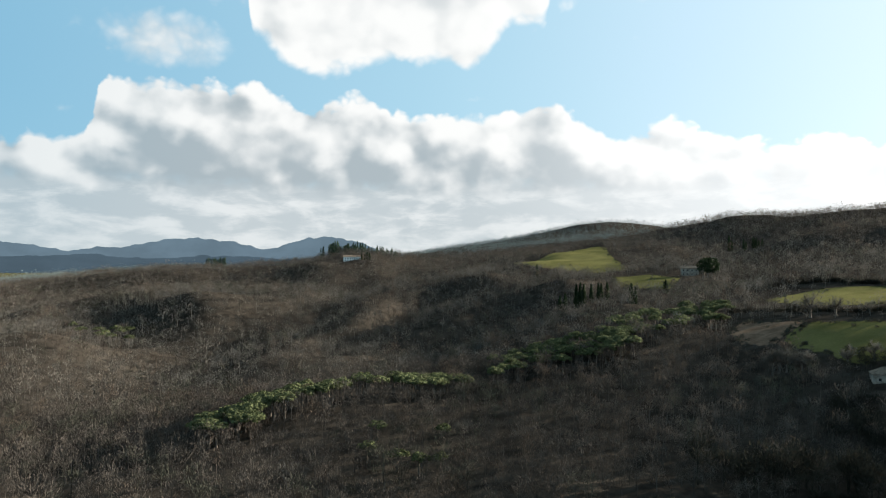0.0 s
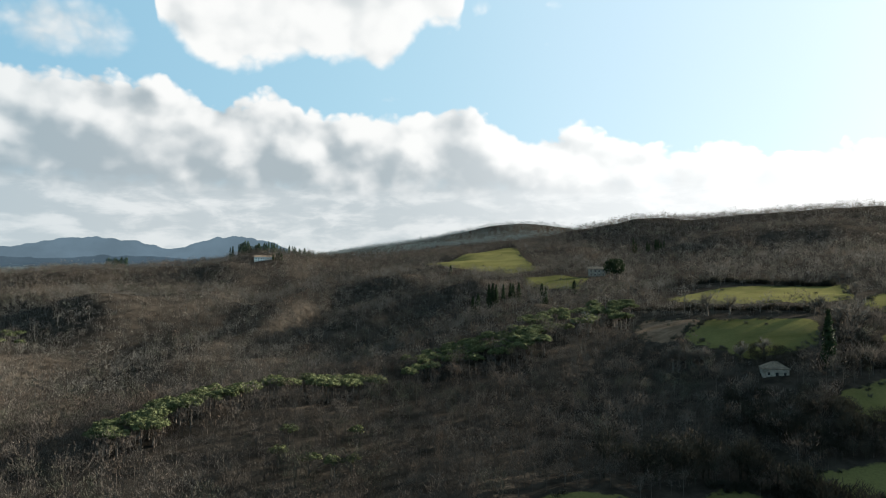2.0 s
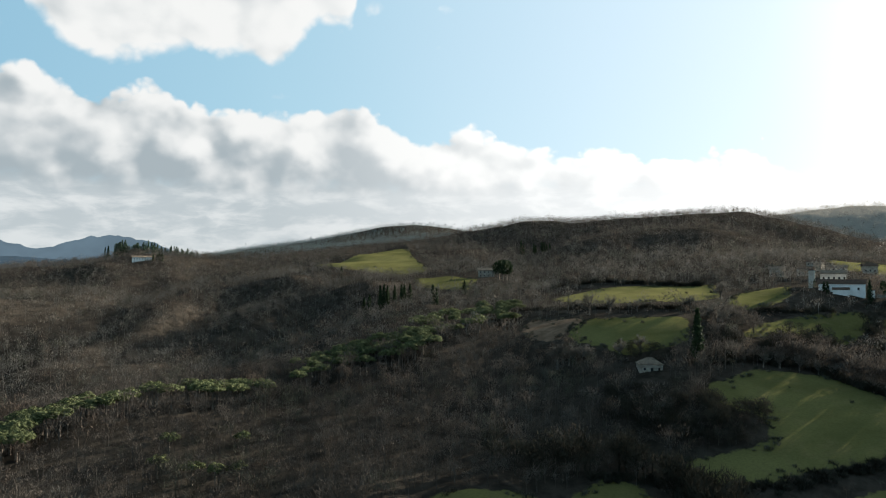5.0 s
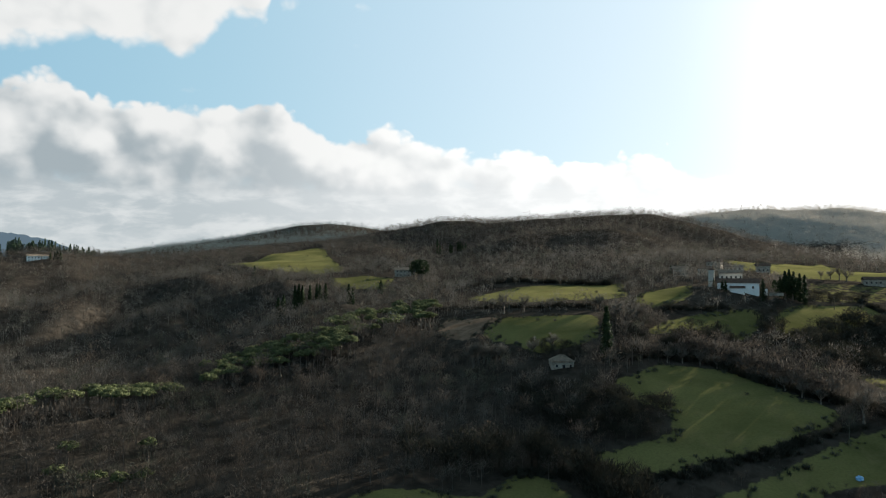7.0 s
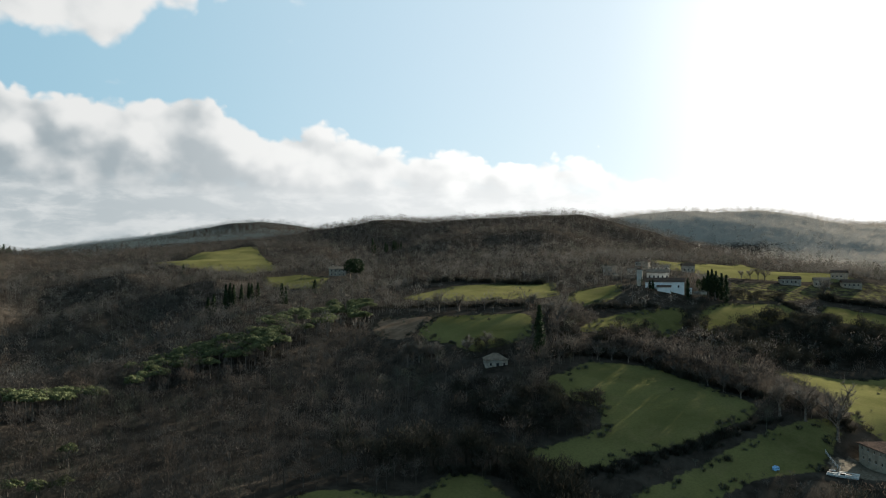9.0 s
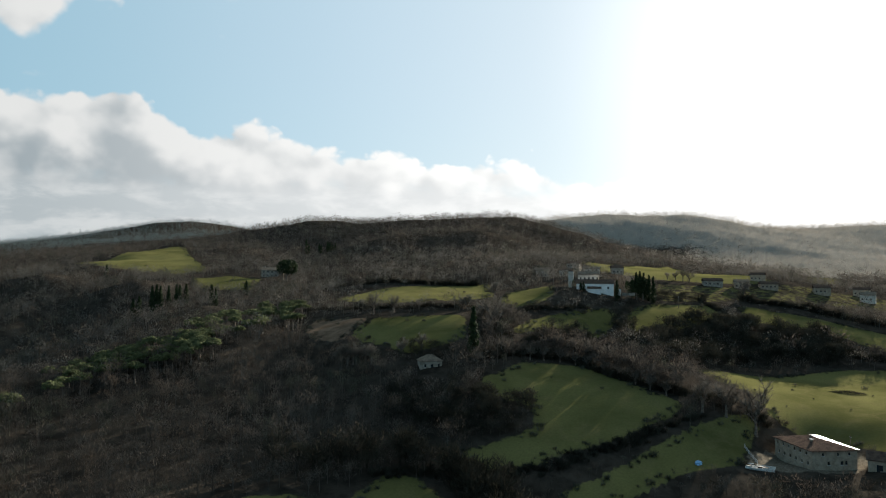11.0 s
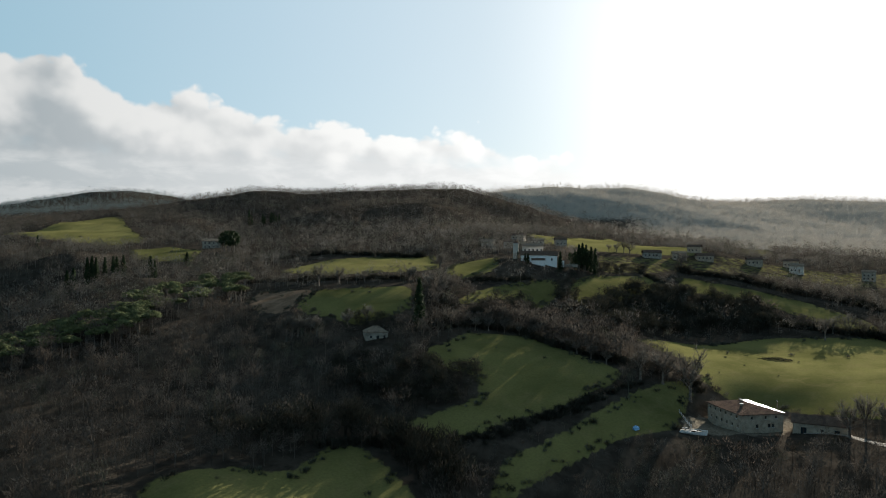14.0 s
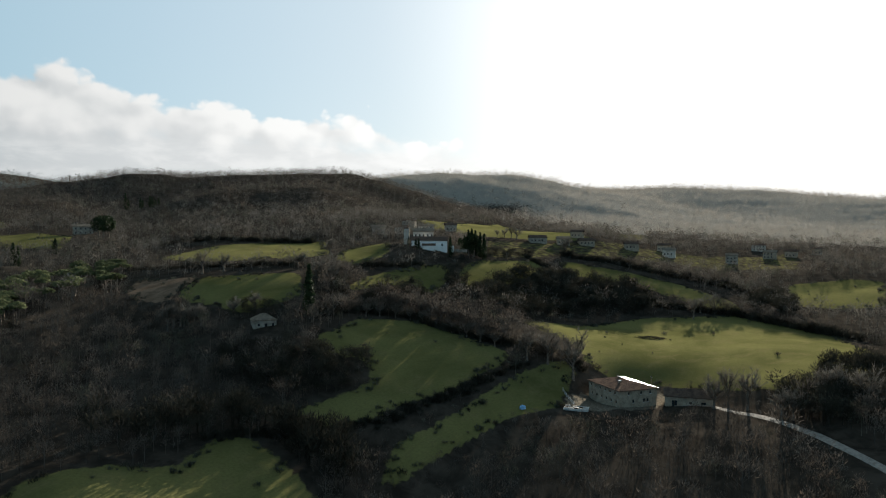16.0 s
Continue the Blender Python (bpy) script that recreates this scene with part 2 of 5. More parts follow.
def ground_material():
    """Leaf litter, meadow, ploughed earth and gravel, by the land use stored on the sheet."""
    m, n = material("ground")
    at = n.add("ShaderNodeNewGeometry").outputs["Position"]
    use = {k: n.add("ShaderNodeAttribute", attribute_name=k).outputs["Fac"] for k in ("meadow", "earth", "gravel", "scrub")}
    rag = n.math("MULTIPLY", n.math("SUBTRACT", n.noise(at, 0.25, 4.0, 0.65), 0.5), 0.8)
    cut = {k: n.ramp(n.math("ADD", v, rag), 0.4, 0.6) for k, v in use.items()}
    big, mid, fine = n.noise(at, 1 / 45.0, 4.0, 0.6, 0.4), n.noise(at, 1 / 7.0, 5.0, 0.65, 0.5), n.noise(at, 1.3, 4.0, 0.7)
    litter = n.mix(n.ramp(mid, 0.3, 0.7), (0.020, 0.017, 0.014, 1), (0.052, 0.044, 0.035, 1))
    grass = n.mix(n.ramp(big, 0.32, 0.68), (0.074, 0.074, 0.027, 1), (0.138, 0.130, 0.050, 1))
    grass = n.mix(n.math("MULTIPLY", n.ramp(mid, 0.45, 0.75), 0.55), grass, (0.145, 0.122, 0.058, 1))
    grass = n.mix(n.math("MULTIPLY", n.ramp(fine, 0.35, 0.75), 0.4), grass, (0.052, 0.052, 0.019, 1))
    earth = n.mix(n.ramp(mid, 0.3, 0.7), (0.10, 0.068, 0.045, 1), (0.19, 0.13, 0.09, 1))
    gravel = n.mix(n.ramp(fine, 0.3, 0.7), (0.07, 0.06, 0.045, 1), (0.16, 0.14, 0.11, 1))
    # scrub: litter paled under the far eastern woods, distance haze in the colour
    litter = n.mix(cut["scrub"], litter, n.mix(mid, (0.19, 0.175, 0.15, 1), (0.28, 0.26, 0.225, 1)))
    c = n.mix(cut["meadow"], litter, grass)
    c = n.mix(cut["earth"], c, earth)
    c = n.mix(cut["gravel"], c, gravel)
    relief = n.math("ADD", n.math("MULTIPLY", mid, 0.6), n.math("MULTIPLY", fine, 0.4))
    finish(n, c, 1.0, relief, 0.22, 0.6, spec=0.0)
    return m


# ---- lie of the land ----
WEST_RIDGE = [
    (-691, 1101, 83), (-678, 1168, 91), (-619, 1200, 95), (-512, 1195, 102), (-419, 1178, 105), (-259, 966, 106), (-176, 862, 108), (-115, 822, 107),
    (-64, 948, 118), (-19, 1000, 120), (45, 849, 111)]
WEST_SLOPE = [
    (-345, 551, 59), (-336, 614, 65), (-307, 793, 76), (-163, 670, 74), (-80, 695, 73), (-14, 720, 84), (-235, 407, 55), (-169, 396, 44),
    (-259, 496, 57), (-164, 535, 67), (-180, 466, 50), (-124, 453, 48), (-185, 297, 45), (-140, 265, 39), (-130, 225, 37), (-79, 443, 52),
    (-12, 455, 55), (-43, 378, 46), (-112, 310, 40), (-93, 322, 41), (22, 499, 63), (52, 558, 77), (39, 639, 90), (57, 426, 64),
    (20, 384, 55)]
NEAR_KNOLL = [
    (-104, 174, 39), (-93, 201, 41), (-80, 222, 44), (-68, 235, 48), (-51, 253, 52), (-29, 268, 54), (6, 278, 52), (27, 287, 55),
    (51, 294, 59), (75, 296, 64), (103, 290, 63), (118, 270, 60), (120, 244, 58), (118, 215, 54), (-74, 175, 38), (-41, 180, 40),
    (2, 180, 39), (43, 170, 42), (-31, 213, 44), (21, 221, 45), (73, 220, 49), (92, 205, 49)]
KNOLL_BACK = [
    (97, 331, 71), (126, 337, 73), (68, 318, 67), (98, 388, 75), (75, 434, 72)]
UPPER_FIELD = [
    (68, 697, 108), (109, 631, 102), (157, 600, 101), (186, 840, 129), (118, 751, 117), (96, 552, 90), (120, 444, 84), (170, 491, 95),
    (145, 458, 87), (145, 1090, 134), (63, 1198, 132)]
FAR_DOME = [
    (-23, 1500, 141), (123, 1595, 165), (245, 1733, 198), (376, 1760, 224), (430, 1748, 226), (494, 1679, 210), (303, 953, 142)]
MAIN_HILL_A = [
    (333, 1048, 166), (361, 986, 169), (389, 921, 174), (444, 896, 171), (488, 873, 171), (508, 815, 174), (240, 816, 126), (243, 678, 116),
    (288, 671, 121), (302, 564, 113), (377, 613, 124), (221, 448, 96), (249, 411, 96), (479, 855, 172), (537, 784, 177), (615, 763, 180),
    (352, 628, 125), (432, 601, 133), (540, 590, 130), (212, 453, 91), (271, 409, 94), (333, 400, 103), (439, 479, 113), (631, 690, 161),
    (633, 618, 141)]
MAIN_HILL_B = [
    (618, 539, 119)]
BEHIND_A = [
    (758, 783, 139), (769, 715, 125), (-1138, 1521, 71), (-913, 1666, 80), (-651, 1678, 85), (-388, 1449, 91), (-197, 1336, 98), (-69, 1348, 116),
    (-203, 1132, 105), (44, 1199, 123), (-165, 986, 118), (-140, 990, 125), (-110, 994, 125), (-79, 997, 122), (-40, 2100, 148), (290, 2181, 169),
    (549, 2234, 189), (539, 1612, 176), (621, 1366, 174), (455, 1271, 167), (729, 1195, 171), (922, 1183, 179), (1338, 1349, 203), (1616, 1178, 194),
    (2080, 981, 205)]
BEHIND_B = [
    (2136, 526, 162), (1283, 208, 116), (694, 89, 74), (417, 53, 55), (258, 33, 46), (164, 20, 42), (-762, 1053, 78), (-381, 527, 52),
    (-205, 284, 44), (-125, 175, 43), (-87, 122, 44), (-41, 134, 34), (23, 136, 33), (63, 114, 31), (104, 69, 26), (117, 28, 33)]
EAST_RIDGE = [
    (844, 922, 199), (973, 935, 212), (1108, 856, 213), (1178, 845, 205), (1252, 826, 194), (1375, 819, 193), (1527, 747, 205), (1585, 615, 198),
    (1527, 479, 181), (1457, 359, 162), (1372, 280, 144), (697, 570, 120), (871, 492, 107), (979, 379, 104), (979, 204, 94), (902, 714, 154),
    (1241, 532, 141)]
FIELDS_A = [
    (391, 401, 110), (581, 475, 110), (475, 297, 97), (455, 360, 101), (697, 393, 98), (290, 283, 90), (268, 297, 93), (227, 273, 83),
    (258, 331, 90), (176, 343, 84), (216, 337, 88), (149, 300, 77), (186, 267, 80), (144, 257, 70), (160, 242, 70), (141, 228, 64),
    (187, 221, 66), (233, 234, 69), (279, 243, 74), (327, 238, 75), (352, 265, 83), (388, 218, 73), (385, 181, 64), (515, 220, 76),
    (649, 203, 83)]
FIELDS_B = [
    (544, 133, 75), (470, 95, 66), (458, 143, 64), (370, 137, 57), (308, 206, 57), (342, 176, 56), (179, 195, 60), (199, 185, 59),
    (143, 178, 51), (161, 159, 48), (191, 155, 51), (179, 141, 44), (218, 146, 53), (204, 115, 43), (222, 92, 44), (257, 125, 50),
    (319, 111, 54), (309, 75, 55), (240, 83, 49), (249, 60, 51), (294, 59, 54), (218, 43, 48), (215, 66, 45)]
BOTTOM = [
    (53, 168, 44), (77, 166, 42), (96, 164, 41), (97, 147, 36), (134, 146, 40), (119, 163, 41), (33, 173, 45), (125, 116, 29),
    (154, 103, 34), (170, 80, 37), (150, 70, 33), (162, 44, 38), (162, 32, 39)]
FARM_PAD = [
    (205, 116, 43), (214, 134, 43), (222, 110, 43), (231, 128, 43), (200, 124, 43), (212, 104, 43), (222, 97, 44), (228, 90, 44)]
SPOT_LISTS = [WEST_RIDGE, WEST_SLOPE, NEAR_KNOLL, KNOLL_BACK, UPPER_FIELD, FAR_DOME, MAIN_HILL_A, MAIN_HILL_B, BEHIND_A, BEHIND_B, EAST_RIDGE, FIELDS_A, FIELDS_B, BOTTOM, FARM_PAD]
SPOTS = np.array([p for group in SPOT_LISTS for p in group], float)


KNOLLS = [(-233, 420, 11, 45), (-168, 534, 13, 48), (-130, 678, 9, 56), (32, 599, 9, 55), (-81, 387, 6, 36), (-37, 499, 8, 40), (-222, 459, -9, 30), (-123, 505, -9, 35), (-85, 665, -4, 38), (-5, 455, -10, 34), (-143, 395, -6, 35), (-266, 647, 8, 60), (52, 447, 5, 35), (-399, 917, 10, 90)]


# spurs (up) and gullies (down): height, half width, line
SPURS = [
    (4, 30, [(-119, 740), (-112, 660), (-105, 600), (-112, 530)]),
    (-3, 26, [(-97, 700), (-92, 620), (-86, 545), (-95, 500)]),
    (7, 32, [(-10, 740), (-38, 660), (-52, 580), (-64, 510)]),
    (-8, 22, [(12, 585), (-30, 512), (-44, 469), (-70, 430)]),
    (10, 24, [(84, 520), (47, 520), (17, 490), (-12, 464)]),
    (-6, 18, [(70, 455), (35, 430), (0, 420)]),
    (6, 18, [(98, 392), (70, 375), (48, 369), (21, 361)]),
    (5, 36, [(-340, 720), (-242, 577), (-180, 535)]),
    (-3, 32, [(-300, 600), (-230, 510), (-190, 470)]),
    (12, 48, [(340, 640), (385, 640), (440, 600)]),
    (-7, 40, [(290, 820), (285, 730), (330, 690)]),
    (7, 60, [(290, 950), (270, 850), (250, 760)])]


def from_line(x, y, line):
    """Distance from the places to a line of points."""
    best = np.full(x.shape, 1e9)
    for (ax, ay), (bx, by) in zip(line, line[1:]):
        dx, dy = bx - ax, by - ay
        t = np.clip(((x - ax) * dx + (y - ay) * dy) / (dx * dx + dy * dy), 0, 1)
        best = np.minimum(best, np.hypot(x - ax - t * dx, y - ay - t * dy))
    return best


def plan(x, y):
    """Bearing and logarithm of the distance from the middle of the place."""
    return np.arctan2(x, y), np.log(np.maximum(np.hypot(x, y), 1.0))


def wavy(x, y, size, seed):
    """Soft irregular relief between about -1 and 1."""
    rng = np.random.RandomState(seed)
    total = np.zeros_like(x)
    for k in range(7):
        a, ph = rng.uniform(0, 2 * np.pi), rng.uniform(0, 2 * np.pi)
        s = size * rng.uniform(0.6, 1.7)
        bend = 0.7 * np.sin((x * np.sin(a) - y * np.cos(a)) / s * 3.1 + 2 * ph)
        total += np.sin((x * np.cos(a) + y * np.sin(a)) / s * 6.283 + ph + bend)
    return total / 4.5


_u, _v = plan(SPOTS[:, 0], SPOTS[:, 1])
_soft = 0.02
_kernel = np.sqrt((_u[:, None] - _u) ** 2 + (_v[:, None] - _v) ** 2 + _soft ** 2)
_n = len(SPOTS)
_sys = np.zeros((_n + 1, _n + 1))
_sys[:_n, :_n] = -_kernel + np.eye(_n) * 0.0008
_sys[:_n, _n] = _sys[_n, :_n] = 1
_weights = np.linalg.solve(_sys, np.append(SPOTS[:, 2], 0))


def ground_height(x, y):
    x, y = np.asarray(x, float), np.asarray(y, float)
    out = np.empty(x.size)
    fx, fy = x.ravel(), y.ravel()
    u, v = plan(fx, fy)
    for i in range(0, x.size, 20000):
        s = slice(i, i + 20000)
        k = np.sqrt((u[s][:, None] - _u) ** 2 + (v[s][:, None] - _v) ** 2 + _soft ** 2)
        out[s] = -k @ _weights[:-1] + _weights[-1]
    r = np.hypot(fx, fy)
    bear = np.degrees(u)
    west = np.clip((r - 300) / 150, 0, 1) * np.clip((14 - bear) / 10, 0, 1) * np.clip((1250 - r) / 500, 0, 1)
    hill = np.clip((r - 470) / 250, 0, 1) * (1 - 0.8 * np.exp(-((bear - 10) / 7) ** 2) * (r < 1100))
    # spurs and gullies run down the western slopes; the far hills are rougher than the fields
    out += west * (5.0 * wavy(fx * 0.8 + fy * 0.45, fy * 0.7 - fx * 0.2, 150, 8) + 2.5 * wavy(fx, fy, 62, 9))
    out += hill * (2.5 * wavy(fx, fy, 170, 3) + 1.3 * wavy(fx, fy, 60, 4)) + 0.25 * wavy(fx, fy, 24, 5)
    for kx, ky, kh, kw in KNOLLS:
        out += kh * np.exp(-((fx - kx) ** 2 + (fy - ky) ** 2) / (2 * kw * kw))
    for sh, sw, line in SPURS:
        near = np.flatnonzero(np.hypot(fx - line[1][0], fy - line[1][1]) < 420)
        out[near] += sh * np.exp(-(from_line(fx[near], fy[near], line) / sw) ** 2)
    return out.reshape(x.shape)


MEADOW_MIDDLE = [
    (139, 290), (157, 304), (189, 271), (174, 248), (160, 245), (144, 246), (142, 265)]
PLOUGHED = [
    (129, 318), (143, 338), (156, 304), (139, 292), (134, 288), (126, 302)]
MEADOW_STRIP = [
    (171, 379), (212, 396), (280, 375), (233, 306), (214, 306), (181, 337)]
MEADOW_BRIGHT = [
    (215, 277), (241, 308), (289, 321), (261, 289), (239, 278)]
MEADOW_UNDER = [
    (195, 247), (216, 259), (242, 264), (278, 263), (273, 254), (246, 239), (235, 238), (241, 249), (214, 249), (204, 245)]
MEADOW_VILLA = [
    (287, 259), (311, 267), (365, 262), (342, 240), (302, 238), (273, 235), (267, 242)]
MEADOW_LONG = [
    (378, 257), (400, 230), (412, 194), (401, 155), (376, 141), (380, 178), (383, 205), (353, 236)]
MEADOW_UPPER = [
    (390, 400), (559, 457), (483, 318), (465, 286), (428, 297), (402, 318), (385, 325), (370, 361)]
MEADOW_PATCH = [
    (658, 375), (829, 436), (635, 330), (591, 334)]
MEADOW_FARM = [
    (260, 199), (339, 178), (372, 138), (370, 110), (347, 89), (294, 59), (265, 53), (242, 67), (239, 81), (240, 102),
    (238, 116), (238, 120), (231, 139), (232, 146), (249, 163)]
MEADOW_EAST = [
    (480, 150), (508, 124), (511, 104), (439, 89), (422, 109), (418, 130)]
MEADOW_LOWER = [
    (154, 211), (182, 219), (203, 207), (205, 182), (207, 162), (195, 158), (169, 157), (150, 159), (136, 160), (122, 167),
    (121, 178), (137, 175), (149, 174), (158, 187), (148, 203)]
MEADOW_SHED = [
    (181, 150), (202, 151), (218, 146), (221, 142), (206, 138), (193, 129), (181, 134), (167, 136), (158, 135), (136, 135),
    (127, 134), (117, 135), (134, 146), (158, 147)]
MEADOW_BOTTOM = [
    (44, 175), (50, 175), (67, 173), (78, 166), (95, 176), (102, 174), (105, 164), (104, 145), (101, 138), (62, 133),
    (39, 156)]
MEADOW_HIGH = [
    (68, 703), (106, 753), (204, 992), (222, 984), (172, 730), (159, 605), (132, 597), (108, 624), (88, 659)]
GARDEN = [
    (131, 551), (162, 552), (172, 509), (152, 468), (134, 483), (125, 510)]
FARM_YARD = [
    (200, 134), (217, 135), (235, 119), (231, 111), (216, 107), (206, 112), (198, 119), (193, 128)]
VILLAGE = [
    (372, 316), (435, 291), (514, 270), (603, 219), (662, 198), (528, 157), (508, 196), (476, 224), (392, 262), (319, 269)]
FIELDS = {"meadow_middle": MEADOW_MIDDLE, "ploughed": PLOUGHED, "meadow_strip": MEADOW_STRIP, "meadow_bright": MEADOW_BRIGHT, "meadow_under": MEADOW_UNDER, "meadow_villa": MEADOW_VILLA, "meadow_long": MEADOW_LONG, "meadow_upper": MEADOW_UPPER, "meadow_patch": MEADOW_PATCH, "meadow_farm": MEADOW_FARM, "meadow_east": MEADOW_EAST, "meadow_lower": MEADOW_LOWER, "meadow_shed": MEADOW_SHED, "meadow_bottom": MEADOW_BOTTOM, "meadow_high": MEADOW_HIGH, "garden": GARDEN, "farm_yard": FARM_YARD, "village": VILLAGE}


def inside(poly, x, y):
    """Which of the places lie inside the outline."""
    hit = np.zeros(x.shape, bool)
    for (ax, ay), (bx, by) in zip(poly, poly[1:] + poly[:1]):
        if ay != by:
            hit ^= ((ay > y) != (by > y)) & (x < (bx - ax) * (y - ay) / (by - ay) + ax)
    return hit


def mesh_of(name, verts, faces, mats=(), smooth=False):
    me = bpy.data.meshes.new(name)
    me.from_pydata(verts, [], faces)
    for m in mats:
        me.materials.append(m)
    if smooth:
        me.shade_smooth()
    return me


def fast_mesh(name, verts, tris, mat):
    """A mesh from arrays of corners and triangles."""
    me = bpy.data.meshes.new(name)
    me.vertices.add(len(verts))
    me.vertices.foreach_set("co", np.ascontiguousarray(verts, np.float32).ravel())
    me.loops.add(tris.size)
    me.loops.foreach_set("vertex_index", tris.astype(np.int32).ravel())
    me.polygons.add(len(tris))
    me.polygons.foreach_set("loop_start", np.arange(0, tris.size, 3, dtype=np.int32))
    me.materials.append(mat)
    me.update(calc_edges=True)
    return me


def build_ground():
    bear = np.radians(np.concatenate([np.arange(-180, -42, 3.0), np.arange(-42, 88, 0.32), np.arange(88, 180, 3.0)]))
    ring = np.concatenate([[2, 30, 60, 90], np.exp(np.linspace(np.log(110), np.log(4900), 270))])
    bb, rr = np.meshgrid(bear, ring)
    x, y = rr * np.sin(bb), rr * np.cos(bb)
    z = ground_height(x, y)
    # far plain beyond the hills
    far = np.clip((rr - 2000) / 900, 0, 1)
    z = z * (1 - far) + far * np.minimum(z, 78 + 18 * np.clip((rr - 2900) / 1800, 0, 1))
    nb, nr = len(bear), len(ring)
    i, j = np.meshgrid(np.arange(nr - 1), np.arange(nb), indexing="ij")
    a, b = i * nb + j, i * nb + (j + 1) % nb
    quads = np.stack([a, b, b + nb, a + nb], -1).reshape(-1, 4)
    tris = np.concatenate([quads[:, [0, 1, 2]], quads[:, [0, 2, 3]]])
    me = fast_mesh("ground", np.stack([x, y, z], -1).reshape(-1, 3), tris, ground_material())
    me.shade_smooth()
    uses = {"meadow": np.zeros(x.size, np.float32), "earth": np.zeros(x.size, np.float32), "gravel": np.zeros(x.size, np.float32)}
    deg = np.degrees(bb)
    # far eastern ground whose colour is paled to stand for haze
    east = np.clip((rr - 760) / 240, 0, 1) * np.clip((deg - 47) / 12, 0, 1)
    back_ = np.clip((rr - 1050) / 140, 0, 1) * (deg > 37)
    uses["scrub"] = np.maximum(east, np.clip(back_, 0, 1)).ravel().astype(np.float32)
    for k, poly in FIELDS.items():
        which = "earth" if k in ("ploughed",) else "gravel" if k == "farm_yard" else "meadow"
        soft_edge = np.zeros(x.size, np.float32)
        for dx, dy in ((0, 0), (3.6, 0), (-3.6, 0), (0, 3.6), (0, -3.6), (1.8, 1.8), (-1.8, 1.8), (1.8, -1.8), (-1.8, -1.8)):
            soft_edge += inside(poly, x.ravel() + dx, y.ravel() + dy)
        uses[which] = np.maximum(uses[which], soft_edge / (19 if k == "village" else 9))
    uses["meadow"][rr.ravel() > 2600] = 0.5
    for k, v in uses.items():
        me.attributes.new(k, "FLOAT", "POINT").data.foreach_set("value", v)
    return tagged(new("ground", me), "rolling ground of leaf litter, green meadows and bare earth", "ground", kind="structure")


build_ground()


# ---- trees ----
def blade(v, t, p, q, width, rng):
    """A thin tapering twig from p to q."""
    d = q - p
    s = np.cross(d, rng.normal(size=3))
    s *= width / max(np.linalg.norm(s), 1e-6) / 2
    k = len(v)
    v += [p - s, p + s, q]
    t.append((k, k + 1, k + 2))


def bare_tree(seed, limbs, twigs, width, spread=0.3, low=0.25, fine=1.0, stem=1.0, skirt=0.45):
    """Corners and triangles of a leafless tree one unit high."""
    rng = np.random.RandomState(seed)
    v, t = [], []
    for s in range(3):
        a, b = s * 2.094, (s + 1) * 2.094
        k = len(v)
        r0, r1 = width * 0.9 * stem, width * 0.45 * stem
        v += [np.array((r0 * np.cos(a), r0 * np.sin(a), -0.08)), np.array((r0 * np.cos(b), r0 * np.sin(b), -0.08)),
              np.array((r1 * np.cos(b), r1 * np.sin(b), 0.55)), np.array((r1 * np.cos(a), r1 * np.sin(a), 0.55))]
        t += [(k, k + 1, k + 2), (k, k + 2, k + 3)]
    for i in range(limbs):
        h, a = rng.uniform(low, 0.55), rng.uniform(0, 6.283)
        out = spread * rng.uniform(0.4, 0.9)
        q = np.array((np.cos(a) * out, np.sin(a) * out, h + rng.uniform(0.22, 0.42)))
        blade(v, t, np.array((0, 0, h)), q, width * 0.7 * stem, rng)
    # a rounded crown of fine upward sprays, fuller towards its skin
    lobes = [(rng.uniform(0, 6.283), rng.uniform(0.15, 0.75), rng.uniform(skirt, 0.85), rng.uniform(0.5, 0.85)) for _ in range(5)]
    for i in range(twigs):
        la, lo, lz, lr = lobes[i % 5]
        d = rng.normal(size=3)
        d /= np.linalg.norm(d)
        c = np.array((np.cos(la) * lo * spread, np.sin(la) * lo * spread, lz * 0.85))
        p = c + d * spread * lr * rng.uniform(0.45, 1.0) * (1, 1, 0.75)
        p[2] = max(p[2], 0.12)
        d = d * (0.55, 0.55, 0.3) + rng.normal(size=3) * 0.35 + (0, 0, 0.8)
        q = p + d / np.linalg.norm(d) * rng.uniform(0.07, 0.17) * fine
        blade(v, t, p, q, width * rng.uniform(0.8, 1.6), rng)
    return np.array(v), np.array(t)


def bush_shape(seed, twigs, width):
    rng = np.random.RandomState(seed)
    v, t = [], []
    for i in range(twigs):
        a, h = rng.uniform(0, 6.283), rng.uniform(-0.1, 0.6)
        p = np.array((np.cos(a), np.sin(a), 0)) * rng.uniform(0, 0.35) + (0, 0, h * 0.5)
        q = p + np.array((np.cos(a) * rng.uniform(0.1, 0.35), np.sin(a) * rng.uniform(0.1, 0.35), rng.uniform(0.15, 0.5)))
        blade(v, t, p, q, width, rng)
    return np.array(v), np.array(t)


